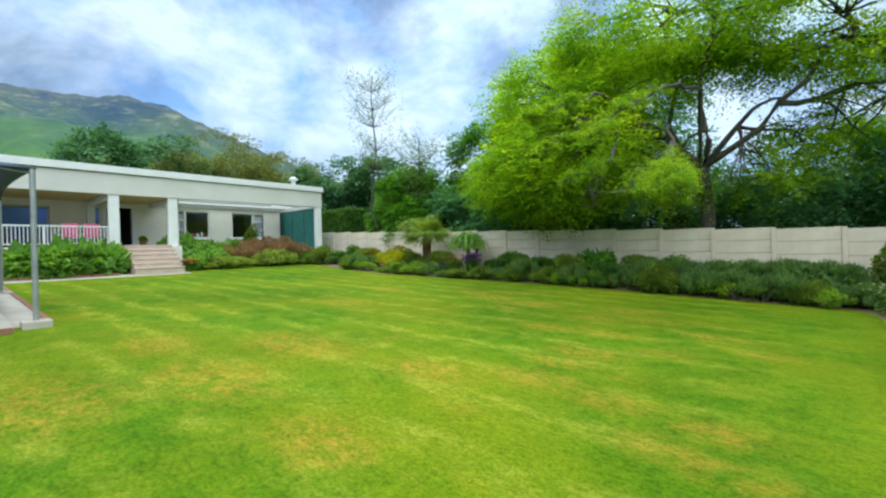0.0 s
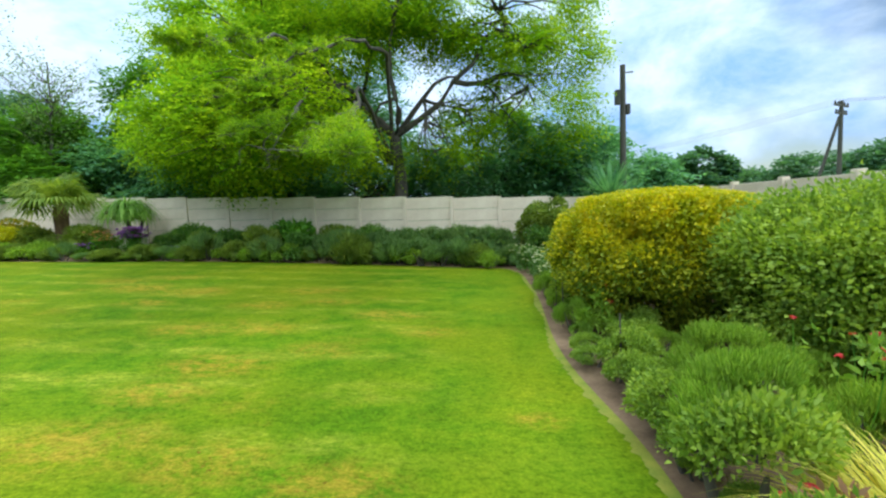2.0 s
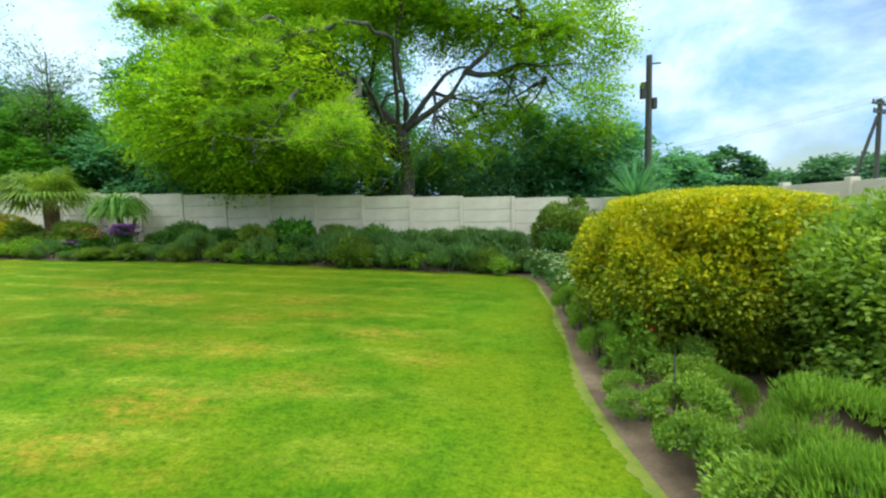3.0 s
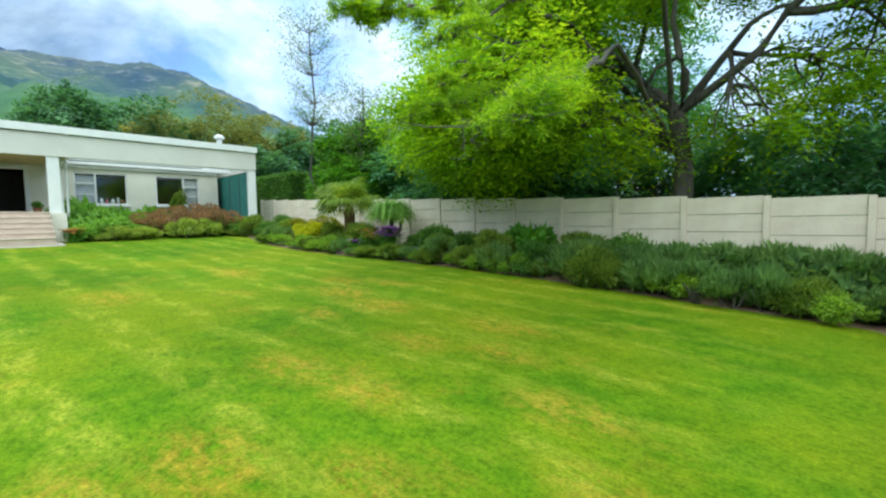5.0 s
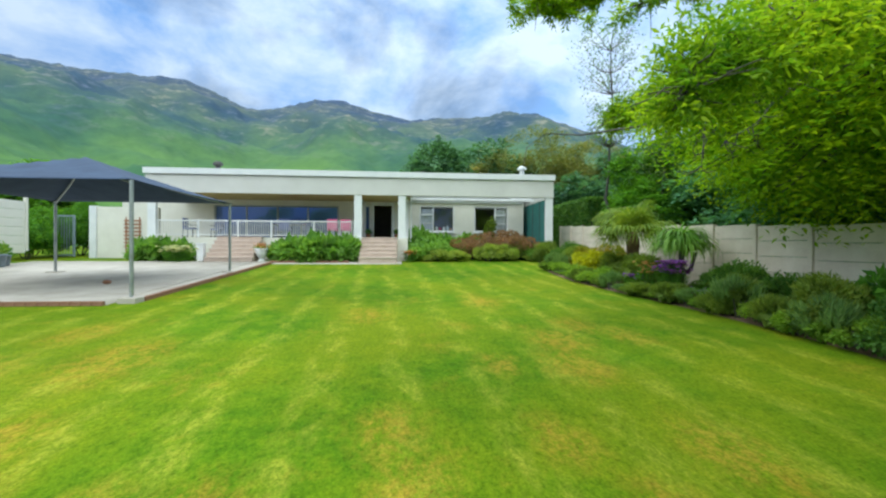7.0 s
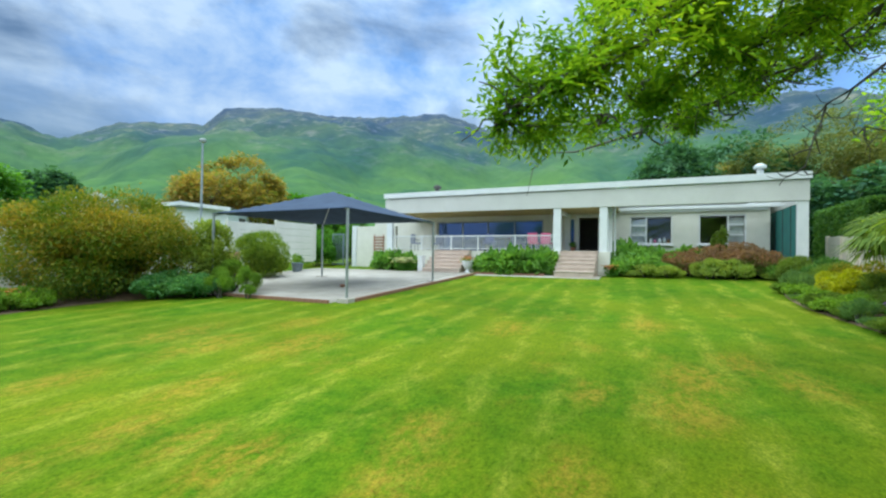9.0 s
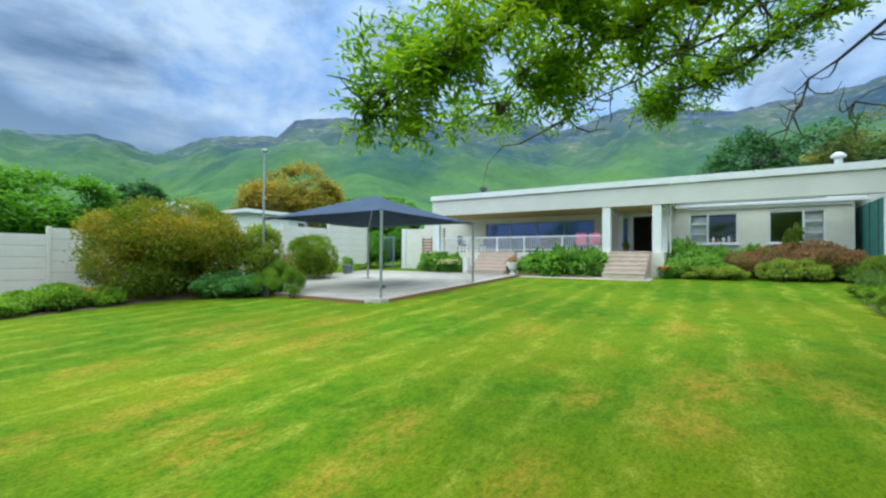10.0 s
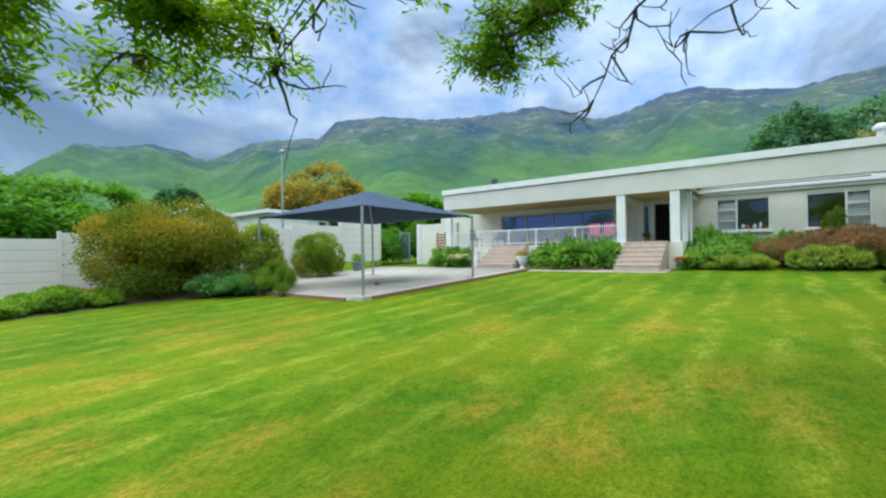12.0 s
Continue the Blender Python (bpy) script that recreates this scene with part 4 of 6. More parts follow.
def bough(parent, points, width, n, seed, leaf=0.085, reach=0.9, bare=6):
    """A long bough given in the garden's coordinates, with side twigs and sprays of leaves on its outer part."""
    rng = np.random.default_rng(seed)
    o = Vector(parent.location)
    pts = [Vector(p) - o for p in points]
    dense = []
    for a, b in zip(pts, pts[1:]):
        for k in range(4):
            dense.append(a.lerp(b, k / 4) + Vector(rng.normal(0, 0.04, 3)))
    dense.append(pts[-1])
    m = len(dense)
    runs = [(dense, [width * (1 - 0.93 * i / (m - 1)) for i in range(m)])]
    tips = []
    for i in range(m // 2, m):
        for _ in range(3):
            d = Vector(sphere_dirs(rng, 1)[0])
            d.z = d.z * 0.16 + 0.08
            e = dense[i] + d * reach * rng.uniform(0.5, 1.1) * (1.40 - 1.12 * i / m)
            run = bend(dense[i], e, rng, 0.05, 4, 0.10)
            runs.append((run, [0.018, 0.014, 0.010, 0.007, 0.004]))
            tips.append(run)
            for _ in range(2):
                e2 = run[3] + Vector(sphere_dirs(rng, 1)[0] * np.array((1, 1, 0.35))) * 0.30
                r2 = bend(run[2], e2, rng, 0, 3, 0.1)
                runs.append((r2, [0.007, 0.005, 0.004, 0.002]))
                tips.append([r2[0], r2[1], r2[2], r2[3], r2[3]])
    for _ in range(bare):
        s = dense[rng.integers(m // 2, m)]
        e = s + Vector((rng.normal(0, 0.35), rng.normal(-0.1, 0.35), rng.uniform(-0.30, 0.05)))
        runs.append((bend(s, e, rng, 0.15, 5, 0.14), [0.010, 0.009, 0.007, 0.005, 0.004, 0.002]))
    tubes("bough", runs, M["bark"], parent, "dark drooping bough", 5)
    keep = rng.random(len(tips)) < 0.5
    tips = [t for t, k in zip(tips, keep) if k]
    per = n // (len(tips) * 8)
    P, A = [], []
    for run in tips:
        for _ in range(per):
            s = rng.uniform(0.35, 1.0) * 3.999
            k = int(s)
            p = run[k].lerp(run[k + 1], s - k) + Vector(rng.normal(0, 0.03, 3))
            d = (run[k + 1] - run[k]) + Vector(rng.normal(0, 0.12, 3))
            if d.length < 1e-4:
                d = Vector((0.1, 0, -0.1))
            P.append(p)
            A.append(d.normalized())
    P, A = np.array(P), np.array(A)
    k = 8
    tw = np.repeat(A, k, 0)
    s = np.tile(np.linspace(0, 1, k), len(P))[:, None]
    p = np.repeat(P, k, 0) + tw * s * 0.14
    sd = unit(np.cross(tw, np.array((0, 0, 1.0)) + rng.normal(0, 0.25, tw.shape)))
    sign = np.where(np.arange(len(p)) % 2 == 0, 1.0, -1.0)[:, None]
    ax = unit(tw * 0.8 + sd * sign + rng.normal(0, 0.25, tw.shape))
    up = unit(np.array((0, 0, 1.0)) + rng.normal(0, 0.4, ax.shape))
    ln = leaf * rng.uniform(0.6, 1.2, len(p))
    part_mesh("bough_leaves", leaf_mesh("bough_leaves", p, ax, up, ln, ln * 0.34), L["bough"], parent)


def bare_branch(parent, points, width, twigs, seed):
    """A thin leafless branch with crooked twigs."""
    rng = np.random.default_rng(seed)
    o = Vector(parent.location)
    pts = []
    for a, b in zip(points, points[1:]):
        pts += [Vector(a).lerp(Vector(b), k / 4) - o + Vector(rng.normal(0, 0.012, 3)) for k in range(4)]
    pts.append(Vector(points[-1]) - o)
    m = len(pts)
    runs = [(pts, [width * (1 - 0.85 * k / (m - 1)) for k in range(m)])]
    for _ in range(twigs):
        k = int(rng.integers(m // 2, m))
        d = Vector(sphere_dirs(rng, 1)[0])
        d.z = -abs(d.z) * 0.5 + 0.1
        e = pts[k] + d * rng.uniform(0.12, 0.42)
        run = bend(pts[k], e, rng, -0.06, 5, 0.16)
        runs.append((run, [0.007, 0.006, 0.005, 0.004, 0.003, 0.002]))
        e2 = run[3] + Vector(sphere_dirs(rng, 1)[0]) * rng.uniform(0.06, 0.2)
        runs.append((bend(run[3], e2, rng, -0.02, 3, 0.16), [0.004, 0.003, 0.003, 0.002]))
    tubes("bare_branch", runs, M["bark"], parent, "thin leafless branch", 5)


bough(big_tree, [(-3.2, 15.7, 3.2), (-3.4, 12.6, 5.0), (-2.8, 10.4, 4.0), (-2.45, 8.9, 3.25), (-2.25, 8.0, 2.92), (-2.08, 7.4, 2.64), (-1.92, 7.0, 2.36)], 0.06, 10500, 5, 0.052, 0.36, 0)
bough(big_tree, [(-2.8, 10.4, 4.0), (-2.7, 9.3, 3.5), (-2.65, 8.5, 3.05), (-2.62, 7.9, 2.76), (-2.52, 7.4, 2.50)], 0.035, 7500, 15, 0.052, 0.30, 0)
bough(big_tree, [(-3.2, 15.7, 3.2), (-5.0, 12.8, 5.2), (-4.3, 10.6, 4.0), (-4.1, 9.4, 3.5), (-4.25, 8.75, 3.25), (-4.38, 8.25, 3.08), (-4.44, 7.86, 2.94)], 0.055, 7000, 6, 0.056, 0.34, 3)
bough(big_tree, [(-2.8, 10.4, 4.0), (-2.9, 9.2, 3.5), (-3.0, 8.4, 3.0), (-3.02, 7.62, 2.58)], 0.022, 1500, 16, 0.055, 0.20, 5)
bare_branch(big_tree, [(-4.3, 10.6, 4.0), (-4.3, 9.5, 3.45), (-4.36, 8.9, 3.0), (-4.18, 8.72, 2.50)], 0.022, 14, 61)
bare_branch(big_tree, [(-4.3, 10.6, 4.0), (-4.4, 9.9, 3.4), (-4.45, 9.5, 3.0), (-4.39, 9.14, 2.81)], 0.016, 10, 62)
bare_branch(big_tree, [(-2.8, 10.4, 4.0), (-2.85, 9.0, 3.25), (-2.95, 8.4, 2.85), (-3.0, 7.6, 2.58)], 0.018, 12, 63)
bough(big_tree, [(-3.2, 15.7, 3.2), (-2.6, 12.8, 5.9), (-2.9, 11.0, 5.7), (-3.4, 9.6, 5.0), (-3.9, 8.6, 4.3), (-3.9, 7.9, 3.9)], 0.07, 5000, 7, 0.065, 0.45, 3)
bough(big_tree, [(-3.2, 15.7, 3.2), (-4.6, 13.0, 5.8), (-5.0, 11.0, 5.9), (-5.1, 9.4, 5.2), (-5.1, 8.2, 4.75), (-5.0, 7.25, 4.42)], 0.08, 9000, 9, 0.075, 0.7, 3)
bough(big_tree, [(-3.2, 15.7, 3.2), (-5.8, 13.4, 5.0), (-6.4, 11.8, 4.9), (-6.4, 10.6, 4.4)], 0.08, 8000, 8, 0.07, 0.45, 4)

for i, (x, y, h, r, mt) in enumerate([(-10.8, 20.5, 12.0, 3.5, "lime"), (-14.8, 21, 8.6, 3.6, "mid"), (-8.0, 23, 11.5, 3.8, "deep"), (-19.4, 19.0, 6.2, 2.8, "mid"), (-12.2, 18.6, 5.0, 2.5, "deep"),
                                      (-16, 18.6, 4.6, 2.5, "deep"), (-9.0, 18.4, 4.6, 2.4, "deep"), (-5.8, 19.4, 4.6, 2.6, "deep"), (-0.4, 19.2, 5.6, 2.9, "deep"), (2.4, 18.8, 5.2, 2.7, "deep"), (5.6, 19.5, 3.8, 2.2, "deep"),
                                      (-23.0, 21.0, 5.2, 2.6, "mid"), (-18.8, 17.0, 5.5, 2.3, "mid"), (0.6, 24.0, 6.6, 3.4, "mid"), (4.2, 22.5, 5.8, 2.8, "deep")]):
    tree("garden_tree", "leafy green tree behind the fence" if mt != "deep" else "dense dark green tree behind the fence", (x, y, G(x)),
         [((0, 0, h * 0.64), (r, r, h * 0.36)), ((r * 0.4, -r * 0.2, h * 0.40), (r * 0.8, r * 0.8, h * 0.32)), ((-r * 0.5, 0.2, h * 0.42), (r * 0.75, r * 0.8, h * 0.32))],
         0.22, L[mt], int(17000 * max(1.0, (h / 6.5) ** 1.5)), 30 + i, 0.16, h * 0.25, 0.5, 5, 0.35, group="trees behind the fence", lumps=18)


def slender_tree(at, h, seed):
    """A tall thin tree with sparse twigs."""
    rng = np.random.default_rng(seed)
    ob = root("slender_tree", "tall slender tree with sparse grey-green leaves", "tree", "", at)
    top = Vector((0.3, 0, h))
    stem = bend((0, 0, -0.1), top, rng, 0, 10, 0.012)
    tubes("trunk", [(stem, [0.09 - 0.007 * i for i in range(11)])], M["pole"], ob, seg=8)
    runs, P, A = [], [], []
    for i in range(90):
        s = rng.uniform(0.48, 0.99)
        a = rng.uniform(0, 2 * math.pi)
        p = Vector(stem[int(s * 9.99)])
        ln = 0.45 + 1.5 * math.sin(math.pi * (1.06 - s) / 0.62) * rng.uniform(0.5, 1.1)
        e = p + Vector((math.cos(a) * ln, math.sin(a) * ln, rng.uniform(0.5, 1.2) * ln))
        run = bend(p, e, rng, -0.1, 4, 0.08)
        runs.append((run, [0.016, 0.012, 0.009, 0.006, 0.003]))
        for _ in range(24):
            t = rng.uniform(0.3, 1)
            P.append(p.lerp(e, t) + Vector(rng.normal(0, 0.20, 3)))
            A.append(sphere_dirs(rng, 1)[0])
    tagged(tubes("twig", runs, M["bark"], ob, seg=4), kind="stuff")
    P, A = np.array(P), np.array(A)
    part_mesh("crown", leaf_mesh("crown", P, A, sphere_dirs(rng, len(P)), 0.11 * np.ones(len(P)), 0.06 * np.ones(len(P))), L["grey"], ob)


slender_tree((-20.2, 15.5, G(-20)), 11.1, 3)
slender_tree((-17.6, 16.6, G(-18)), 7.3, 4)


def far_tree(az, dist, top, r, mt, seed, label, eye=(-1.0, 7.0)):
    x, y = eye[0] + dist * math.cos(radians(az)), eye[1] + dist * math.sin(radians(az))
    z = G(x)
    h = top - z
    if mt in ("orange", "hill"):
        dome = [((0, 0, h * 0.62), (r, r, h * 0.36))] + [((r * 0.62 * math.cos(a), r * 0.62 * math.sin(a), h * 0.46), (r * 0.62, r * 0.62, h * 0.32)) for a in (0.3, 1.6, 2.8, 4.1, 5.3)]
        return tree("distant_tree", label, (x, y, z), dome, 0.30, L[mt], 36000, seed, 0.3, h * 0.25, 0.55, 4, 0.4, group="distant trees", lumps=40, lump=0.26)
    return tree("distant_tree", label, (x, y, z), [((0, 0, h * 0.66), (r, r, h * 0.33)), ((r * 0.5, r * 0.3, h * 0.42), (r * 0.7, r * 0.7, h * 0.34)), ((-r * 0.5, -r * 0.2, h * 0.42), (r * 0.7, r * 0.7, h * 0.34))],
                0.32 if dist < 35 else 0.5, L[mt], 20000 if dist < 35 else 14000, seed, 0.3, h * 0.25, 0.55, 4, 0.6, group="distant trees", lumps=22, lump=0.36)


DARK, WARM = "dark green tree on the slope behind the house", "brownish green tree on the slope behind the house"
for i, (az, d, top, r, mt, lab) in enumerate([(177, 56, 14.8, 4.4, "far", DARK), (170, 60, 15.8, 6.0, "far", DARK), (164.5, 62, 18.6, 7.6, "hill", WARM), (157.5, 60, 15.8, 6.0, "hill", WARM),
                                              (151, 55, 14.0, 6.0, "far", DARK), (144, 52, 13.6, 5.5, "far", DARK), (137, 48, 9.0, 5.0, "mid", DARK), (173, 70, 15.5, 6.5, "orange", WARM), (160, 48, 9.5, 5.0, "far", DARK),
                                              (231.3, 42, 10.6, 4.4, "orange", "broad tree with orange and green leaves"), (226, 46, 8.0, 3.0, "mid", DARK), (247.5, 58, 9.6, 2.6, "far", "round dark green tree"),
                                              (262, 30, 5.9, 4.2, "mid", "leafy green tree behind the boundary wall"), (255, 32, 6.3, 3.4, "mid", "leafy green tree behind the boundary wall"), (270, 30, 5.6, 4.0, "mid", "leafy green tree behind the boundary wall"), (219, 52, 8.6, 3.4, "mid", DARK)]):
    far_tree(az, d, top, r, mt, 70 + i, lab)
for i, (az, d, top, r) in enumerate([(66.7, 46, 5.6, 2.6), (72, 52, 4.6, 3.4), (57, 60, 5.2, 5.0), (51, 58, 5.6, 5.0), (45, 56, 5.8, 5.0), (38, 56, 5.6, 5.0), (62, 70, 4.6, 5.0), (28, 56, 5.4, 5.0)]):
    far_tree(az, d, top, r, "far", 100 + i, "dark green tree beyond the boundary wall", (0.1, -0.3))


for i, (x, y, h, r) in enumerate([(13, -4, 8, 4), (16, 3, 9, 4.5), (17, -12, 8, 4.5)]):
    tree("garden_tree", "leafy green tree in the neighbouring garden", (x, y, G(x)), [((0, 0, h * 0.62), (r, r, h * 0.36)), ((0.4 * r, 0.2, h * 0.36), (r * 0.8, r * 0.8, h * 0.3)), ((-0.4 * r, 0.2, h * 0.36), (r * 0.8, r * 0.8, h * 0.3))],
         0.4, L["mid"], 7000, 130 + i, 0.2, h * 0.25, 0.55, 4, 0.5, group="trees in the neighbouring garden", lumps=18)


# ---------------------------------------------------------------- planting
def again(ob, x, y, size=1.0, turn=0.0, tall=1.0, lift=0.0):
    """Another plant like ob, at (x, y)."""
    return copy_thing(ob, Matrix.LocRotScale((x, y, G(x) + 0.03 + lift), Euler((0, 0, turn)), (size, size, size * tall)))


def foot(x, y):
    return (x, y, G(x) + 0.03)


rnd = random.Random(4)
# fence bed
front = shrub("low_shrub", "low grey-green edging shrub beside the lawn", foot(-18.6, 12.5), (0.6, 0.5, 0.30), 0.11, L["olive"], 3000, 201, 0.16, 10, -0.5, 0.5, 0.8, -0.6, "edging shrubs")
tuft = shrub("low_shrub", "low feathery edging plant beside the lawn", foot(-17.2, 12.6), (0.5, 0.45, 0.30), 0.14, L["grey"], 1800, 211, 0.12, 9, -0.5, 0.45, 0.8, -1.2, "edging shrubs", core=False)
pale = shrub("low_shrub", "low yellow-green edging plant beside the lawn", foot(-13.4, 12.2), (0.5, 0.45, 0.26), 0.08, L["herb"], 1800, 212, 0.4, 9, -0.5, 0.45, 0.8, 0, "edging shrubs", core=False)
x = -17.8
while x < 0.4:
    again(rnd.choice((front, front, tuft, tuft, pale, pale)), x, north_edge(x) + 0.16 + rnd.uniform(-0.06, 0.14), rnd.uniform(0.7, 1.3) * (0.74 if x < -6 else 1.0), rnd.uniform(0, 6), rnd.uniform(0.75, 1.4) * (0.55 if -16.4 < x < -14.4 or -12.2 < x < -10.2 else 1.0))
    x += rnd.uniform(0.30, 0.55)
laven = shrub("lavender_bush", "soft grey-green lavender bush by the fence", foot(-3.2, 13.2), (0.72, 0.62, 0.44), 0.12, L["grey"], 5200, 202, 0.15, 9, -0.6, 0.5, 0.8, group="lavender bushes", droop=-0.9)
for x, y, s in ((-4.3, 13.0, 1.0), (-2.3, 13.1, 1.05), (-1.4, 13.0, 0.95), (-0.6, 13.2, 1.0), (0.2, 13.0, 1.0), (-5.2, 13.4, 0.8), (-0.9, 12.6, 0.8), (-2.7, 12.7, 0.8), (0.7, 12.6, 0.85)):
    again(laven, x, y, s, rnd.uniform(0, 6), rnd.uniform(0.7, 1.25))
dense = shrub("green_shrub", "rounded dark green shrub by the fence", foot(-9.3, 13.4), (0.9, 0.7, 0.5), 0.10, L["shade"], 4200, 203, 0.4, 9, -0.6, 0.5, 0.7, group="dark green shrubs")
for x, y, s in ((-8.1, 13.5, 0.9), (-7.2, 13.3, 0.75), (-3.6, 13.8, 1.0), (-10.4, 13.6, 0.7), (-20.6, 13.2, 0.8), (-19.4, 13.4, 0.9), (1.6, 12.7, 1.0), (-5.6, 12.9, 0.8), (-1.8, 13.9, 1.0)):
    again(dense, x, y, s, rnd.uniform(0, 6), rnd.uniform(0.9, 1.2))
olive = shrub("olive_shrub", "loose olive green shrub by the fence", foot(-12.8, 12.9), (0.9, 0.7, 0.5), 0.11, L["olive"], 4000, 204, 0.25, 8, -0.6, 0.52, 0.75, group="olive shrubs")
for x, y, s in ((-14.6, 12.9, 0.8), (-6.9, 13.0, 0.9), (-4.8, 13.8, 1.1), (-18.2, 13.2, 0.95), (-21.6, 13.0, 0.9), (-8.7, 12.9, 0.7)):
    again(olive, x, y, s, rnd.uniform(0, 6), rnd.uniform(0.9, 1.2))
shrub("bronze_shrub", "rounded bronze green shrub by the fence", foot(-16.0, 13.4), (0.95, 0.8, 0.62), 0.07, L["bronze"], 4200, 205)
shrub("bronze_shrub", "small bronze green shrub by the fence", foot(-17.6, 13.2), (0.7, 0.6, 0.5), 0.07, L["bronze"], 2600, 206)
shrub("golden_mound", "bright yellow rounded mound at the lawn's edge", foot(-15.4, 12.45), (0.85, 0.6, 0.52), 0.06, L["gold"], 3200, 207)
shrub("broadleaf_shrub", "broad-leaved green shrub against the fence", foot(-6.2, 13.7), (0.75, 0.6, 0.62), 0.22, L["mid"], 700, 208, 0.55)
shrub("corner_shrub", "tall dark green shrub in the fence corner", foot(1.9, 13.3), (0.95, 0.9, 1.0), 0.10, L["olive"], 5200, 209)
shrub("corner_shrub", "green shrub in the fence corner", foot(3.2, 13.0), (0.9, 0.8, 0.85), 0.09, L["mid"], 4200, 210)


def blades(name, label, category, at, n, length, width, material, seed, lean=0.6, arch=0.5, foot_r=0.12, height=0.0, parent=None, label_part=""):
    """A tuft of arching strap leaves, each a strip of four faces."""
    rng = np.random.default_rng(seed)
    ob = parent or root(name, label, category, "", at)
    vs, fs = [], []
    for i in range(n):
        a = rng.uniform(0, 2 * math.pi)
        d = np.array((math.cos(a), math.sin(a), 0))
        sd = np.array((-d[1], d[0], 0))
        ln = length * rng.uniform(0.6, 1.15)
        tilt = rng.uniform(0.1, 1.0) * lean
        base = d * foot_r * rng.random() + np.array((0, 0, height))
        k0 = len(vs)
        ang = math.pi / 2 - tilt
        p = base.copy()
        for j in range(6):
            w = width * (1.0 - (j / 5) ** 2 * 0.95) * 0.5
            vs += [tuple(p + sd * w), tuple(p - sd * w)]
            p = p + (d * math.cos(ang) + np.array((0, 0, math.sin(ang)))) * ln / 5
            ang -= arch * rng.uniform(0.6, 1.2)
        for j in range(5):
            b = k0 + 2 * j
            fs.append((b, b + 1, b + 3, b + 2))
    tagged(part_mesh("leaf_tuft", mesh_np("leaf_tuft", vs, fs), material, ob, label_part), kind="stuff")
    return ob


def palm(at, h, seed):
    rng = np.random.default_rng(seed)
    ob = root("fan_palm", "small fan palm with a shaggy brown trunk", "palm", "", at)
    tubes("trunk", [([(0, 0, -0.1), (0.02, 0, h * 0.4), (0, 0.03, h * 0.8), (0, 0, h)], [0.20, 0.19, 0.21, 0.13])], M["thatch"], ob, seg=12)
    vs, fs = [], []
    stalks = []
    for i in range(40):
        a, el = rng.uniform(0, 2 * math.pi), rng.uniform(-0.15, 1.25)
        d = Vector((math.cos(a) * math.cos(el), math.sin(a) * math.cos(el), math.sin(el)))
        ln = rng.uniform(0.55, 0.95)
        c = Vector((0, 0, h - 0.05)) + d * ln + Vector((0, 0, -0.12))
        stalks.append((bend((0, 0, h - 0.08), c, rng, 0.05, 3, 0.02), [0.016, 0.013, 0.011, 0.009]))
        side = d.cross(Vector((0, 0, 1))).normalized()
        up = side.cross(d).normalized()
        for k in range(22):
            th = radians(-125 + 250 * k / 21)
            w = d * math.cos(th) + side * math.sin(th)
            r = rng.uniform(0.6, 0.85)
            b = len(vs)
            n_ = side * math.cos(th) - d * math.sin(th)
            mid = c + w * r * 0.55 + up * 0.03
            tip = c + w * r + Vector((0, 0, -0.38 * r)) - up * 0.05
            vs += [tuple(c), tuple(mid + n_ * 0.028), tuple(tip), tuple(mid - n_ * 0.028)]
            fs.append((b, b + 1, b + 2, b + 3))
    tubes("stalk", stalks, L["olive"], ob, seg=5)
    part_mesh("fronds", mesh_np("fronds", vs, fs), L["palm"], ob)


palm(foot(-13.9, 13.25), 1.65, 9)
cab = root("cordyline", "spiky green cordyline with drooping strap leaves", "plant", "", foot(-11.7, 13.5))
tubes("trunk", [([(0, 0, -0.1), (0.03, 0, 0.5), (0, 0, 1.15)], [0.09, 0.075, 0.07]), ([(0, 0, 0.4), (0.3, 0.1, 0.7), (0.45, 0.1, 1.1)], [0.06, 0.05, 0.05])], M["bark"], cab, seg=8)
blades("", "", "", None, 340, 1.15, 0.06, L["mid2"], 15, 0.9, 0.66, 0.10, 1.35, cab)
blades("", "", "", None, 240, 1.0, 0.06, L["mid2"], 16, 0.9, 0.66, 0.42, 1.15, cab)
blades("strap_plant", "pale striped strap-leaved plant in the bed", "plant", foot(-4.1, 12.55), 70, 0.75, 0.035, L["straw"], 17, 0.9, 0.3)
blades("strap_plant", "green strap-leaved plant by the fence", "plant", foot(-2.4, 13.6), 60, 0.8, 0.035, L["mid"], 18, 0.8, 0.2)


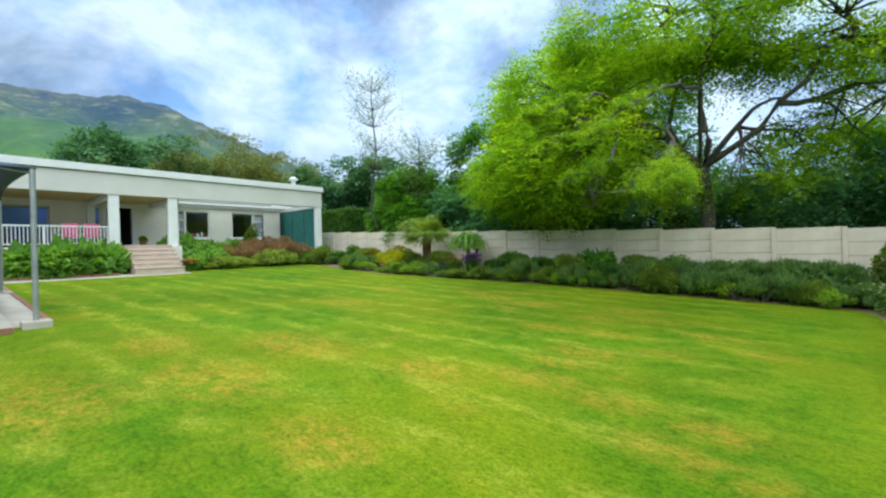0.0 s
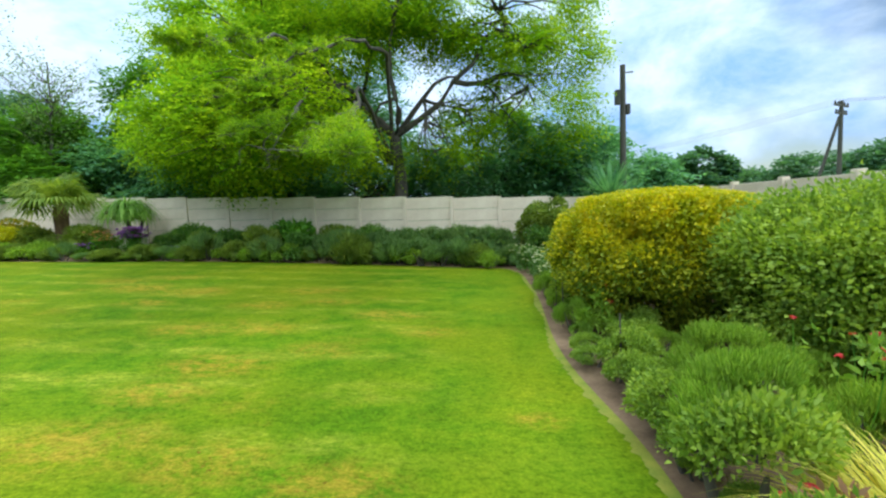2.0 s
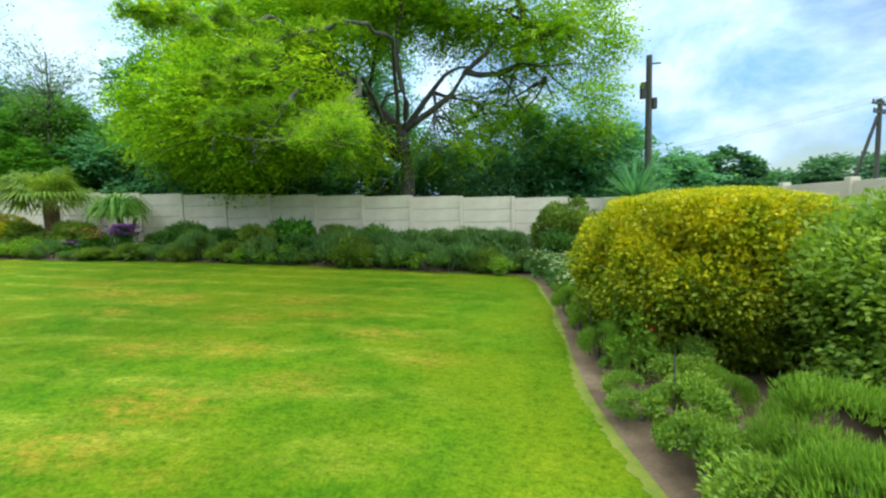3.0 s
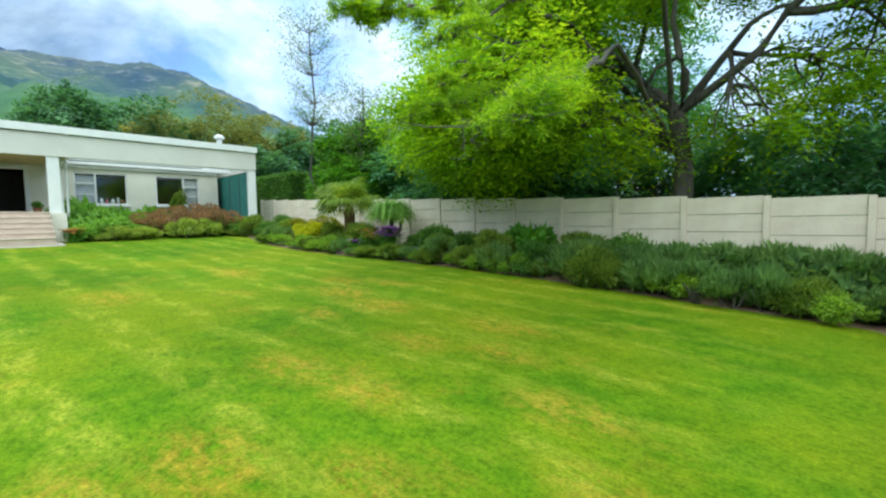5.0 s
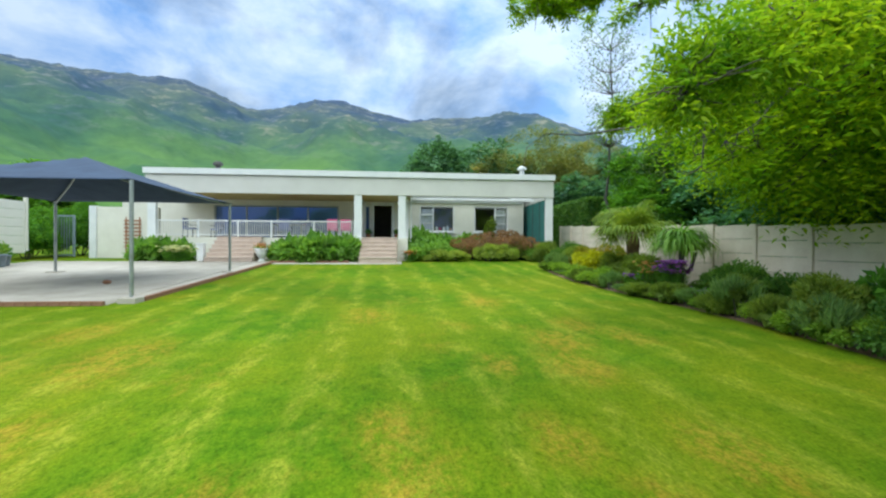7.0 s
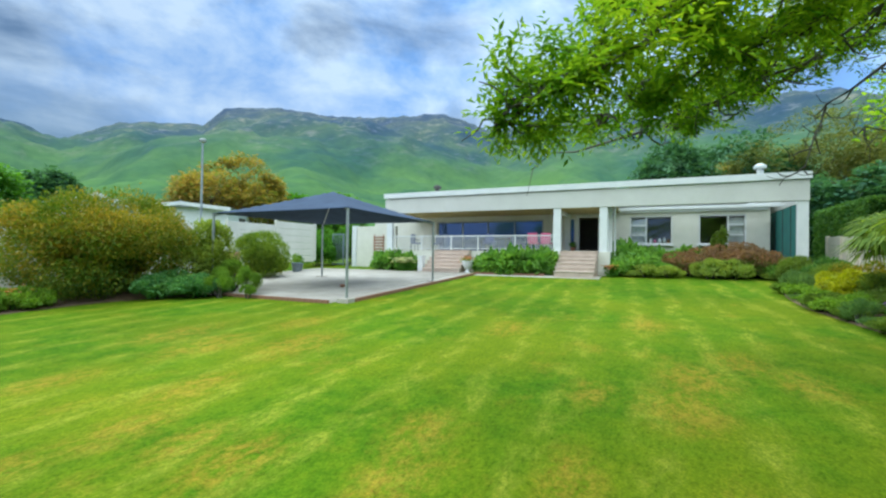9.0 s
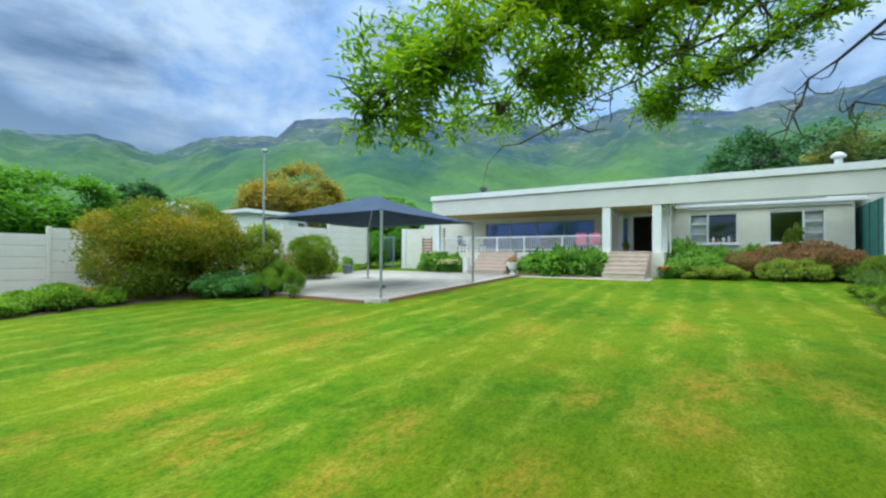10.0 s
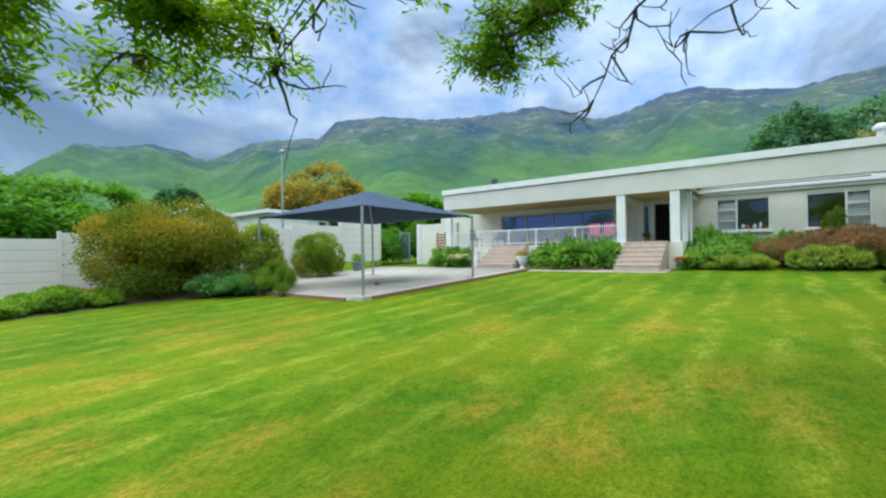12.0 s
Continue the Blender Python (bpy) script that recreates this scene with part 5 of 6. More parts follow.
def flowers(name, label, at, r, h, n, mt, seed, petal=0.035, stem=True, leafn=500, leafm="mid", flat=False):
    """A flowering plant: thin stems, leaves, and heads of five to eight petals."""
    rng = np.random.default_rng(seed)
    ob = root(name, label, "flowers", "", at)
    heads = [Vector((rng.normal(0, r * 0.5), rng.normal(0, r * 0.5), h * rng.uniform(0.7, 1.1))) for _ in range(n)]
    if stem:
        tubes("stem", [(bend((p.x * 0.5, p.y * 0.5, 0), p, rng, 0, 3, 0.05), [0.006, 0.005, 0.004, 0.003]) for p in heads], L["mid"], ob, seg=4)
    P, A = [], []
    for p in heads:
        k = rng.integers(6, 10)
        for q in range(k):
            a = 2 * math.pi * q / k
            P.append(p)
            A.append((math.cos(a), math.sin(a), 0.35 if not flat else rng.uniform(-0.2, 0.9)))
    P, A = np.array(P), unit(np.array(A))
    part_mesh("petals", leaf_mesh("petals", P, A, np.tile((0, 0, 1.0), (len(P), 1)) + rng.normal(0, 0.2, (len(P), 3)), petal * np.ones(len(P)), petal * 0.9 * np.ones(len(P))), L[mt], ob)["kind"] = "stuff"
    p, d = shell_points(rng, leafn, (r, r, h * 0.55), 10, -0.8, 0.6, 0.4)
    part_mesh("foliage", leaf_mesh("foliage", p + np.array((0, 0, h * 0.45)), unit(d + rng.normal(0, 0.5, d.shape)), sphere_dirs(rng, leafn), 0.09 * np.ones(leafn), 0.03 * np.ones(leafn)), L[leafm], ob)
    return ob


flowers("purple_flowers", "clump of vivid purple flowers", foot(-10.9, 12.75), 0.34, 0.85, 200, "purple", 21, 0.065, leafn=160, flat=True)
flowers("purple_flowers", "small clump of violet flowers", foot(-12.4, 12.5), 0.25, 0.4, 40, "purple", 22, 0.05, flat=True)
flowers("blue_flowers", "low blue flowers among green leaves", foot(-9.7, 12.7), 0.5, 0.35, 40, "purple", 23, 0.035)
flowers("orange_flowers", "orange and cream flowers on dark stems", foot(-11.75, 12.7), 0.45, 0.75, 45, "peach", 24, 0.06)
for i, (x, y) in enumerate(((1.35, 10.4), (1.5, 9.7), (1.65, 9.0), (1.5, 8.3), (1.05, 11.9), (1.2, 11.2), (1.75, 10.9))):
    flowers("white_flowers", "loose clump of small white flowers", foot(x, y), 0.42, 0.58, 48, "whitef", 25 + i, 0.035, leafn=700, leafm="grey")

# east bed: the clipped golden bush and its neighbours
shrub("golden_bush", "clipped golden yellow bush with green underside", foot(2.47, 6.6), (1.44, 1.34, 1.10), 0.050, L["golden"], 90000, 301, 0.6, 170, -0.95, 0.24, 0.6, stems=9, clip=0.76, under=L["under"])
shrub("green_bush", "tall rounded green bush beside the golden bush", foot(3.95, 4.95), (1.5, 1.65, 1.0), 0.055, L["lush"], 64000, 302, 0.6, 44, -0.85, 0.38, 0.7, stems=9)
shrub("green_bush", "rounded green bush by the boundary wall", foot(4.2, 1.8), (1.1, 1.3, 0.85), 0.05, L["lush"], 30000, 303, 0.5, 80, -0.8, 0.30, 0.5)
herb = shrub("feathery_herb", "feathery bright green herb clump", foot(2.05, 3.9), (0.5, 0.45, 0.36), 0.052, L["herb"], 11000, 304, 0.14, 9, -0.5, 0.46, 0.9, -1.4, "herb clumps", core=False)
for x, y, s in ((2.75, 4.0, 0.6), (1.72, 3.08, 0.95), (2.35, 2.9, 0.8), (2.9, 3.0, 0.75), (1.9, 5.0, 0.5), (3.2, 2.2, 0.8), (1.75, 7.9, 0.6), (2.0, 0.9, 1.0), (2.8, 0.6, 1.1), (2.2, -0.4, 1.0)):
    again(herb, x, y, s, rnd.uniform(0, 6), rnd.uniform(0.9, 1.25))
low = shrub("low_herb", "low leafy green plant on bare soil", foot(1.75, 5.3), (0.34, 0.3, 0.19), 0.030, L["lush"], 4600, 305, 0.5, 6, -0.4, 0.55, 0.9, group="low leafy plants", stems=2, core=False)
for x, y, s in ((1.5, 5.9, 0.9), (1.5, 6.7, 0.9), (1.4, 7.3, 0.8), (1.4, 8.0, 0.9), (1.45, 4.4, 1.0), (1.46, 3.4, 1.2), (1.50, 2.6, 1.4), (1.52, 1.8, 1.3), (1.5, 0.4, 1.2), (1.42, 3.0, 0.9), (1.4, 3.9, 0.8), (1.45, 1.1, 1.1), (1.5, 4.9, 0.7), (1.9, 5.6, 0.9)):
    again(low, x, y, s, rnd.uniform(0, 6), rnd.uniform(0.9, 1.3))
for i in range(15):
    again(low, east_edge(-0.2 + i * 0.38) + rnd.uniform(0.16, 0.32), -0.2 + i * 0.38 + rnd.uniform(-0.1, 0.1), rnd.uniform(0.35, 0.75), rnd.uniform(0, 6), rnd.uniform(0.7, 1.5))
for i in range(13):
    y = 5.6 + i * 0.36
    again(herb if i % 3 == 1 else low, east_edge(y) + rnd.uniform(0.20, 0.34), y, rnd.uniform(0.35, 0.6), rnd.uniform(0, 6), rnd.uniform(0.8, 1.4))
blades("straw_grass", "arching tuft of yellow ornamental grass", "grass", foot(1.98, 2.05), 1300, 0.80, 0.014, L["straw"], 41, 0.95, 0.40, 0.20)
blades("straw_grass", "small tuft of yellow ornamental grass", "grass", foot(2.6, 0.2), 260, 0.8, 0.012, L["straw"], 42, 0.95, 0.36, 0.12)
for i, (x, y) in enumerate(((2.5, 3.3), (2.9, 3.2), (2.75, 2.7), (2.3, 2.8))):
    flowers("poppies", "red poppies on thin stems", foot(x, y), 0.3, 0.90, 5, "pink", 50 + i, 0.030, leafn=120, leafm="herb", flat=True)
for i, (x, y) in enumerate(((1.5, 7.9), (1.42, 7.1), (1.4, 6.3), (1.45, 5.7))):
    flowers("poppies", "red poppies among grey-green stems", foot(x, y), 0.22, 0.62, 2, "pink", 150 + i, 0.045, leafn=260, leafm="herb", flat=True)
for i, (x, y) in enumerate(((1.5, 8.8), (1.45, 7.6), (1.5, 9.3))):
    flowers("white_flowers", "small white flowers beside the lawn", foot(x, y), 0.3, 0.5, 40, "whitef", 160 + i, 0.035, leafn=500, leafm="herb")
yuc = root("yucca", "large spiky dark green yucca in the corner", "plant", "", foot(3.7, 14.0))
tubes("trunk", [([(0, 0, -0.1), (0.02, 0, 0.9), (0, 0, 1.9)], [0.12, 0.11, 0.10])], M["bark"], yuc, seg=8)
blades("", "", "", None, 170, 1.25, 0.065, L["deep"], 45, 1.5, 0.06, 0.06, 1.9, yuc)
blades("", "", "", None, 90, 1.1, 0.065, L["deep"], 46, 1.9, 0.16, 0.06, 1.6, yuc)
flowers("coral_flowers", "coral red flower spikes beside the grass tuft", foot(1.6, 2.12), 0.2, 0.42, 14, "pink", 58, 0.035, leafn=120, leafm="red")
for i, (x, y) in enumerate(((1.12, 6.3), (1.38, 4.5), (1.12, 6.95), (1.3, 7.9))):
    st = root("garden_stake", "thin dark plant stake in the soil", "stake", "plant stakes", foot(x, y))
    tubes("rod", [([(0, 0, -0.1), (0.005, 0, 0.3), (0, 0.01, 0.62)], [0.008, 0.008, 0.007])], M["bark"], st, seg=6)
    tubes("tie", [([(-0.02, 0, 0.5), (0.0, 0.02, 0.51), (0.02, 0, 0.5)], [0.005, 0.005, 0.005])], L["mid"], st, seg=5)

# south bed
shrub("round_bush", "large rounded bush in bronze and green", (-8.4, -8.7, G(-8.4)), (2.75, 2.3, 1.85), 0.10, L["bronze"], 42000, 401, 0.5, 90, -0.95, 0.30, 0.5, stems=10, under=L["olive"], under_at=-0.5)
shrub("pale_shrub", "loose pale green shrub beside the round bush", (-11.0, -6.9, G(-11)), (0.95, 0.85, 1.30), 0.11, L["straw2"], 5200, 402, 0.5, 20, -0.7, 0.34, 0.6)
shrub("topiary_bush", "dense clipped round green bush by the patio", (-15.2, -8.9, G(-15)), (1.32, 1.25, 1.16), 0.07, L["deepo"], 18000, 403, 0.5, 80, -0.85, 0.28, 0.4)
blue = shrub("blue_green_shrub", "low blue-green shrub beside the patio", foot(-9.6, -5.6), (0.75, 0.65, 0.36), 0.09, L["teal"], 3400, 404, 0.35, group="blue-green shrubs")
for x, y, s in ((-8.8, -6.5, 0.95), (-10.3, -5.6, 0.8), (-9.6, -6.7, 0.9)):
    again(blue, x, y, s, rnd.uniform(0, 6), rnd.uniform(0.9, 1.3))
for x, y, s, k in ((-9.9, -4.9, 1.0, 1.2), (-10.4, -4.3, 0.9, 1.5), (-10.7, -5.4, 1.2, 1.4), (-10.1, -3.9, 0.6, 1.0), (-11.3, -6.1, 1.2, 1.2)):
    again(herb, x, y, s, rnd.uniform(0, 6), k)
cover = shrub("ground_cover", "low yellow-green ground cover by the lawn", foot(-5.2, -8.0), (0.65, 0.55, 0.26), 0.08, L["herb"], 2400, 405, 0.6, group="ground cover plants")
for i in range(13):
    again(cover, -6.2 + i * 0.62, -7.85 - 0.5 * (i % 2) + rnd.uniform(-0.1, 0.1), rnd.uniform(0.8, 1.1), rnd.uniform(0, 6), rnd.uniform(0.8, 1.4))
flowers("orange_flowers", "orange flowers in the ground cover", foot(-5.9, -7.8), 0.4, 0.6, 16, "peach", 60, 0.06, leafn=200, leafm="herb")

# beds by the house
leafyb = shrub("strap_leaf_clump", "lush green strap-leaved clump below the railing", (-21.7, 1.6, G(-21.7)), (0.8, 0.75, 0.55), 0.42, L["mid2"], 900, 501, 0.13, 12, -0.5, 0.4, 0.6, 0.3, "strap-leaved clumps")
for x, y, s in ((-21.8, 0.6, 0.95), (-21.7, 2.5, 0.9), (-22.0, 3.0, 0.8), (-21.5, 1.1, 0.8), (-21.9, -0.1, 0.7), (-22.2, -5.0, 0.7), (-22.1, -5.8, 0.75), (-22.0, -6.5, 0.7)):
    again(leafyb, x, y, s, rnd.uniform(0, 6), rnd.uniform(0.9, 1.15))
flowers("white_hydrangea", "white hydrangea heads by the patio", (-21.05, -4.5, G(-21)), 0.5, 0.72, 110, "whitef", 61, 0.11, leafn=500)
hb = shrub("house_shrub", "leafy bright green shrub below the windows", (-22.9, 6.5, G(-22.9)), (0.85, 0.75, 0.50), 0.15, L["mid2"], 2200, 502, 0.4, 12, -0.6, 0.4, 0.6, group="shrubs below the windows")
for x, y, s, k in ((-23.4, 7.2, 1.15, 1.1), (-24.2, 6.6, 1.25, 1.45), (-23.1, 8.0, 0.85, 0.9), (-24.6, 8.0, 1.2, 1.2), (-25.3, 9.4, 1.2, 1.2), (-22.9, 12.8, 0.8, 0.9), (-23.6, 13.0, 0.8, 1.2)):
    again(hb, x, y, s, rnd.uniform(0, 6), k)
rb = shrub("red_shrub", "reddish brown hedge shrub by the house", (-23.6, 9.4, G(-23.6)), (0.95, 0.8, 0.60), 0.08, L["red"], 3600, 503, 0.5, group="reddish shrubs", under=L["olive"])
for x, y, s in ((-23.7, 10.4, 1.05), (-23.5, 11.4, 1.1), (-23.5, 12.3, 1.05), (-24.3, 8.9, 0.95), (-24.6, 12.2, 1.2), (-24.9, 11.2, 1.15), (-24.5, 10.2, 1.1)):
    again(rb, x, y, s, rnd.uniform(0, 6), rnd.uniform(0.9, 1.2))
lb = shrub("light_shrub", "low yellow-green mound along the house bed", (-22.3, 7.6, G(-22.3)), (0.7, 0.75, 0.30), 0.08, L["straw2"], 2200, 504, 0.4, group="low light shrubs")
for y, s, k in ((8.5, 0.95, 0.9), (10.1, 1.05, 1.35), (11.0, 1.05, 1.3), (12.5, 0.7, 0.8), (6.9, 0.6, 0.8)):
    again(lb, -22.3 - 0.06 * (y - 6), y, s, rnd.uniform(0, 6), k)
shrub("window_shrub", "tall pale shrub in front of a window", (-26.0, 10.9, G(-26)), (0.42, 0.42, 1.25), 0.12, L["olive"], 1600, 505, 0.4, 12, -0.8, 0.36, 0.6)
flowers("pink_flowers", "pink flowers at the foot of the steps", (-22.0, 6.0, G(-22)), 0.35, 0.5, 60, "peach", 62, 0.07, leafn=300)


def clipped_hedge(x0, x1, y0, y1, top, n, seed):
    """A square-cut hedge: stems, and leaves over its sides and top."""
    rng = np.random.default_rng(seed)
    ob = root("clipped_hedge", "tall square-clipped dark green hedge behind the fence", "hedge", "", ((x0 + x1) / 2, (y0 + y1) / 2, G((x0 + x1) / 2)))
    half = np.array(((x1 - x0) / 2, (y1 - y0) / 2, (top - ob.location.z) / 2))
    p = rng.uniform(-1, 1, (n, 3))
    k = rng.choice(3, n, p=(0.08, 0.52, 0.40))
    d = np.zeros((n, 3))
    d[np.arange(n), k] = np.sign(rng.normal(0, 1, n))
    d[k == 2] = (0, 0, 1)
    p = np.where(d != 0, d, p) * half - d * rng.random((n, 1)) ** 2 * 0.18 + rng.normal(0, 0.02, (n, 3))
    f = part_mesh("foliage", leaf_mesh("foliage", p, unit(d + rng.normal(0, 0.6, (n, 3))), unit(d + rng.normal(0, 0.6, (n, 3))), 0.15 * np.ones(n), 0.09 * np.ones(n)), L["shade"], ob)
    f.location = (0, 0, half[2])
    tubes("stem", [([(x, 0, -0.1), (x + 0.05, 0.1, 1.2), (x, 0, 2.6)], [0.06, 0.05, 0.02]) for x in np.linspace(-half[0] * 0.9, half[0] * 0.9, 7)], M["bark"], ob, seg=5)


clipped_hedge(-29.0, -22.6, 15.5, 16.9, 4.25, 26000, 506)


# ---------------------------------------------------------------- loose things
urn = root("garden_urn", "white pedestal urn with pink flowers", "urn", "", (-21.4, -0.93, G(-21.4) + 0.03))
part("bowl", lathe([(0.15, 0.0), (0.17, 0.03), (0.17, 0.07), (0.10, 0.11), (0.09, 0.16), (0.20, 0.28), (0.27, 0.44), (0.28, 0.55), (0.31, 0.60), (0.31, 0.64), (0.26, 0.64), (0.24, 0.58)], 24), M["white"], urn, smooth=True)
rngu = np.random.default_rng(9)
pu = rngu.normal(0, 0.13, (260, 3)) * np.array((1, 1, 0.6)) + np.array((0, 0, 0.74))
part_mesh("flowers", leaf_mesh("flowers", pu, sphere_dirs(rngu, 260), sphere_dirs(rngu, 260), 0.08 * np.ones(260), 0.06 * np.ones(260)), L["peach"], urn, "pale pink flowers")["kind"] = "stuff"
pu = rngu.normal(0, 0.15, (260, 3)) * np.array((1, 1, 0.5)) + np.array((0, 0, 0.66))
part_mesh("foliage", leaf_mesh("foliage", pu, sphere_dirs(rngu, 260), sphere_dirs(rngu, 260), 0.10 * np.ones(260), 0.05 * np.ones(260)), L["mid"], urn)

bol = root("step_pier", "white plastered pier beside the verandah steps", "pier", "", (-21.2, -3.55, G(-21.2)))
part("shaft", boxes((-0.16, 0.16, -0.14, 0.14, -0.1, 0.85), bevel=0.015), M["white"], bol)
part("cap", boxes((-0.19, 0.19, -0.17, 0.17, 0.852, 0.91), bevel=0.012), M["white"], bol)


def pot(label, at, r, h, mt, plant, seed):
    p = root("plant_pot", label, "plant pot", "", at)
    part("pot", lathe([(r * 0.68, 0), (r * 0.72, 0.02), (r * 0.95, h * 0.86), (r * 1.06, h * 0.88), (r * 1.06, h), (r * 0.92, h), (r * 0.88, h * 0.9)], 18), mt, p, smooth=True)
    rng = np.random.default_rng(seed)
    k = 240
    q = sphere_dirs(rng, k) * np.array((r * 1.1, r * 1.1, h * 0.6)) * (rng.random(k) ** 0.4)[:, None] + np.array((0, 0, h * 1.3))
    part_mesh("plant", leaf_mesh("plant", q, unit(sphere_dirs(rng, k) + np.array((0, 0, 0.6))), sphere_dirs(rng, k), 0.13 * np.ones(k), 0.05 * np.ones(k)), L[plant], p)


def pz(x):
    return G(x) + 0.091


for i, (x, y, r, h, mt, pl) in enumerate([(-18.2, -9.6, 0.24, 0.5, "glaze", "herb"), (-18.8, -9.9, 0.2, 0.42, "glaze", "mid"), (-17.4, -10.0, 0.2, 0.36, "terracotta", "mid"), (-13.6, -10.2, 0.26, 0.9, "terracotta", "bronze"), (-13.0, -10.3, 0.2, 0.7, "terracotta", "olive")]):
    pot("blue-grey glazed pot with green plant on the patio" if mt == "glaze" else "terracotta pot with plant by the wall", (x, y, pz(x)), r, h, M[mt], pl, 90 + i)
for x, y in ((XW + 0.5, 3.7), (XW + 0.6, 5.35)):
    pot("small potted plant beside the front door", (x, y, FLOOR), 0.16, 0.3, M["terracotta"], "mid", 97)
mat_ = root("door_mat", "brown mat before the front door", "mat", "", (XW + 0.5, 4.5, FLOOR))
part("mat", boxes((-0.25, 0.25, -0.42, 0.42, 0.002, 0.022), bevel=0.006), M["terracotta"], mat_)

ball = root("fallen_toy", "small dark red object lying on the patio", "toy", "", (-13.2, -2.6, pz(-13.2)))
part("body", lathe([(0.03, 0), (0.09, 0.02), (0.11, 0.06), (0.08, 0.10), (0.02, 0.12)], 12), M["brick"], ball, smooth=True)


def chair(at, turn, mt):
    c = root("verandah_chair", "verandah chair with bright pink cushions" if mt == "pinkcloth" else "dark verandah chair with cushions", "chair", "verandah chairs", at)
    c.rotation_euler = (0, 0, radians(turn))
    part("seat", boxes((-0.26, 0.26, -0.26, 0.26, 0.40, 0.50), bevel=0.03), M[mt], c)
    part("backrest", boxes((-0.27, -0.19, -0.26, 0.26, 0.50, 0.98), bevel=0.03), M[mt], c)
    for sx in (-0.24, 0.24):
        for sy in (-0.24, 0.24):
            part("leg", boxes((sx - 0.02, sx + 0.02, sy - 0.02, sy + 0.02, 0, 0.40)), M["dark"], c)
    for sy in (-0.27, 0.27):
        part("armrest", boxes((-0.22, 0.24, sy - 0.025, sy + 0.025, 0.62, 0.66), bevel=0.01), M["dark"], c)


for x, y, a, mt in ((-23.45, 2.75, 180, "pinkcloth"), (-23.45, 2.05, 180, "pinkcloth"), (-24.7, 0.4, 0, "navy"), (-24.7, -1.2, 0, "navy"), (-23.6, -0.4, 180, "navy"), (-24.6, -4.2, 0, "navy"), (-23.5, -5.1, 90, "navy")):
    chair((x, y, FLOOR), a, mt)
tab = root("verandah_table", "dark verandah table with a pink cloth runner", "table", "", (-24.4, -0.4, FLOOR))
part("tabletop", boxes((-0.45, 0.45, -0.8, 0.8, 0.70, 0.74), bevel=0.01), M["dark"], tab)
part("runner", boxes((-0.2, 0.2, -0.84, 0.84, 0.744, 0.752)), M["pinkcloth"], tab)
for sx in (-0.38, 0.38):
    for sy in (-0.72, 0.72):
        part("leg", boxes((sx - 0.03, sx + 0.03, sy - 0.03, sy + 0.03, 0, 0.70)), M["dark"], tab)

bin_ = root("garden_bin", "pale green plastic bin beside the yard wall", "bin", "", (-23.2, -7.2, G(-23.2)))
part("body", lathe([(0.20, 0), (0.22, 0.03), (0.25, 0.62), (0.25, 0.66)], 18), M["palegreen"], bin_, smooth=True)
part("lid", lathe([(0.27, 0.662), (0.27, 0.70), (0.20, 0.76), (0.05, 0.79)], 18), M["white"], bin_, "white domed lid", smooth=True)
slabp = root("terracotta_panel", "terracotta panel leaning against the wall", "panel", "", (-15.7, -11.2, G(-15.7)))
o = part("board", boxes((-0.36, 0.36, -0.03, 0.03, 0.0, 1.25), bevel=0.01), M["terracotta"], slabp)
o.rotation_euler = (radians(7), 0, 0)
part("foot_block", boxes((-0.4, 0.4, 0.05, 0.16, -0.05, 0.08), bevel=0.01), M["brick"], slabp)
shrub("brown_conifer", "narrow brownish upright shrub by the wall", (-14.3, -10.9, G(-14.3)), (0.34, 0.3, 0.75), 0.10, L["bronze"], 1500, 520, 0.3, 14, -0.9, 0.36, 0.5)

def jar(label, y, r, h, mt):
    j = root("ornament_jar", label, "jar", "jars on the window ledge", (XW - 0.19, y, 2.632))
    part("body", lathe([(r * 0.6, 0.0), (r, h * 0.25), (r, h * 0.7), (r * 0.5, h * 0.85), (r * 0.55, h)], 12), M[mt], j, smooth=True)


for y, r, h, mt, lab in ((7.75, 0.07, 0.26, "white", "small white jar on the window ledge"), (7.95, 0.06, 0.20, "pinkcloth", "small pink jar on the window ledge"), (8.2, 0.08, 0.24, "white", "round white jar on the window ledge"), (8.42, 0.06, 0.32, "curtain", "tall pale jar on the window ledge"), (8.6, 0.06, 0.18, "terracotta", "small clay jar on the window ledge")):
    jar(lab, y, r, h, mt)
part("window_ledge", boxes((XW - 0.36, XW - 0.145, W1[0] + 0.01, W1[1] - 0.01, 2.56, 2.63)), M["white"], house, "white inner window ledge")

# yard wall beside the house, with its trellis
yard = root("yard_wall", "white plastered yard wall beside the house", "wall")
part("wall_body", boxes((-24.35, -24.12, -9.95, -6.95, 0.6, 3.62), bevel=0.01), M["wall"], yard)
part("pier", boxes((-24.4, -24.07, -10.3, -9.96, 0.6, 3.66), bevel=0.012), M["white"], yard)
tre = root("wooden_trellis", "weathered wooden ladder trellis on the yard wall", "trellis", "", (-24.1, -8.2, 1.05))
for i in range(8):
    part("slat", boxes((0.0, 0.03, -0.42, 0.42, 0.5 + 0.19 * i, 0.57 + 0.19 * i)), M["terracotta"], tre)
part("upright", boxes((-0.012, -0.002, -0.36, -0.30, 0, 2.05), (-0.012, -0.002, 0.30, 0.36, 0, 2.05)), M["terracotta"], tre)
gate = root("yard_gate", "blue-grey metal garden gate standing open", "gate", "", (-24.3, -11.2, G(-24)))
part("gate_frame", boxes((-0.03, 0.03, -0.9, -0.82, 0.05, 2.2), (-0.03, 0.03, 0.0, 0.08, 0.05, 2.2), (-0.03, 0.03, -0.82, 0.0, 2.12, 2.2), (-0.03, 0.03, -0.82, 0.0, 0.1, 0.18)), M["glaze"], gate)
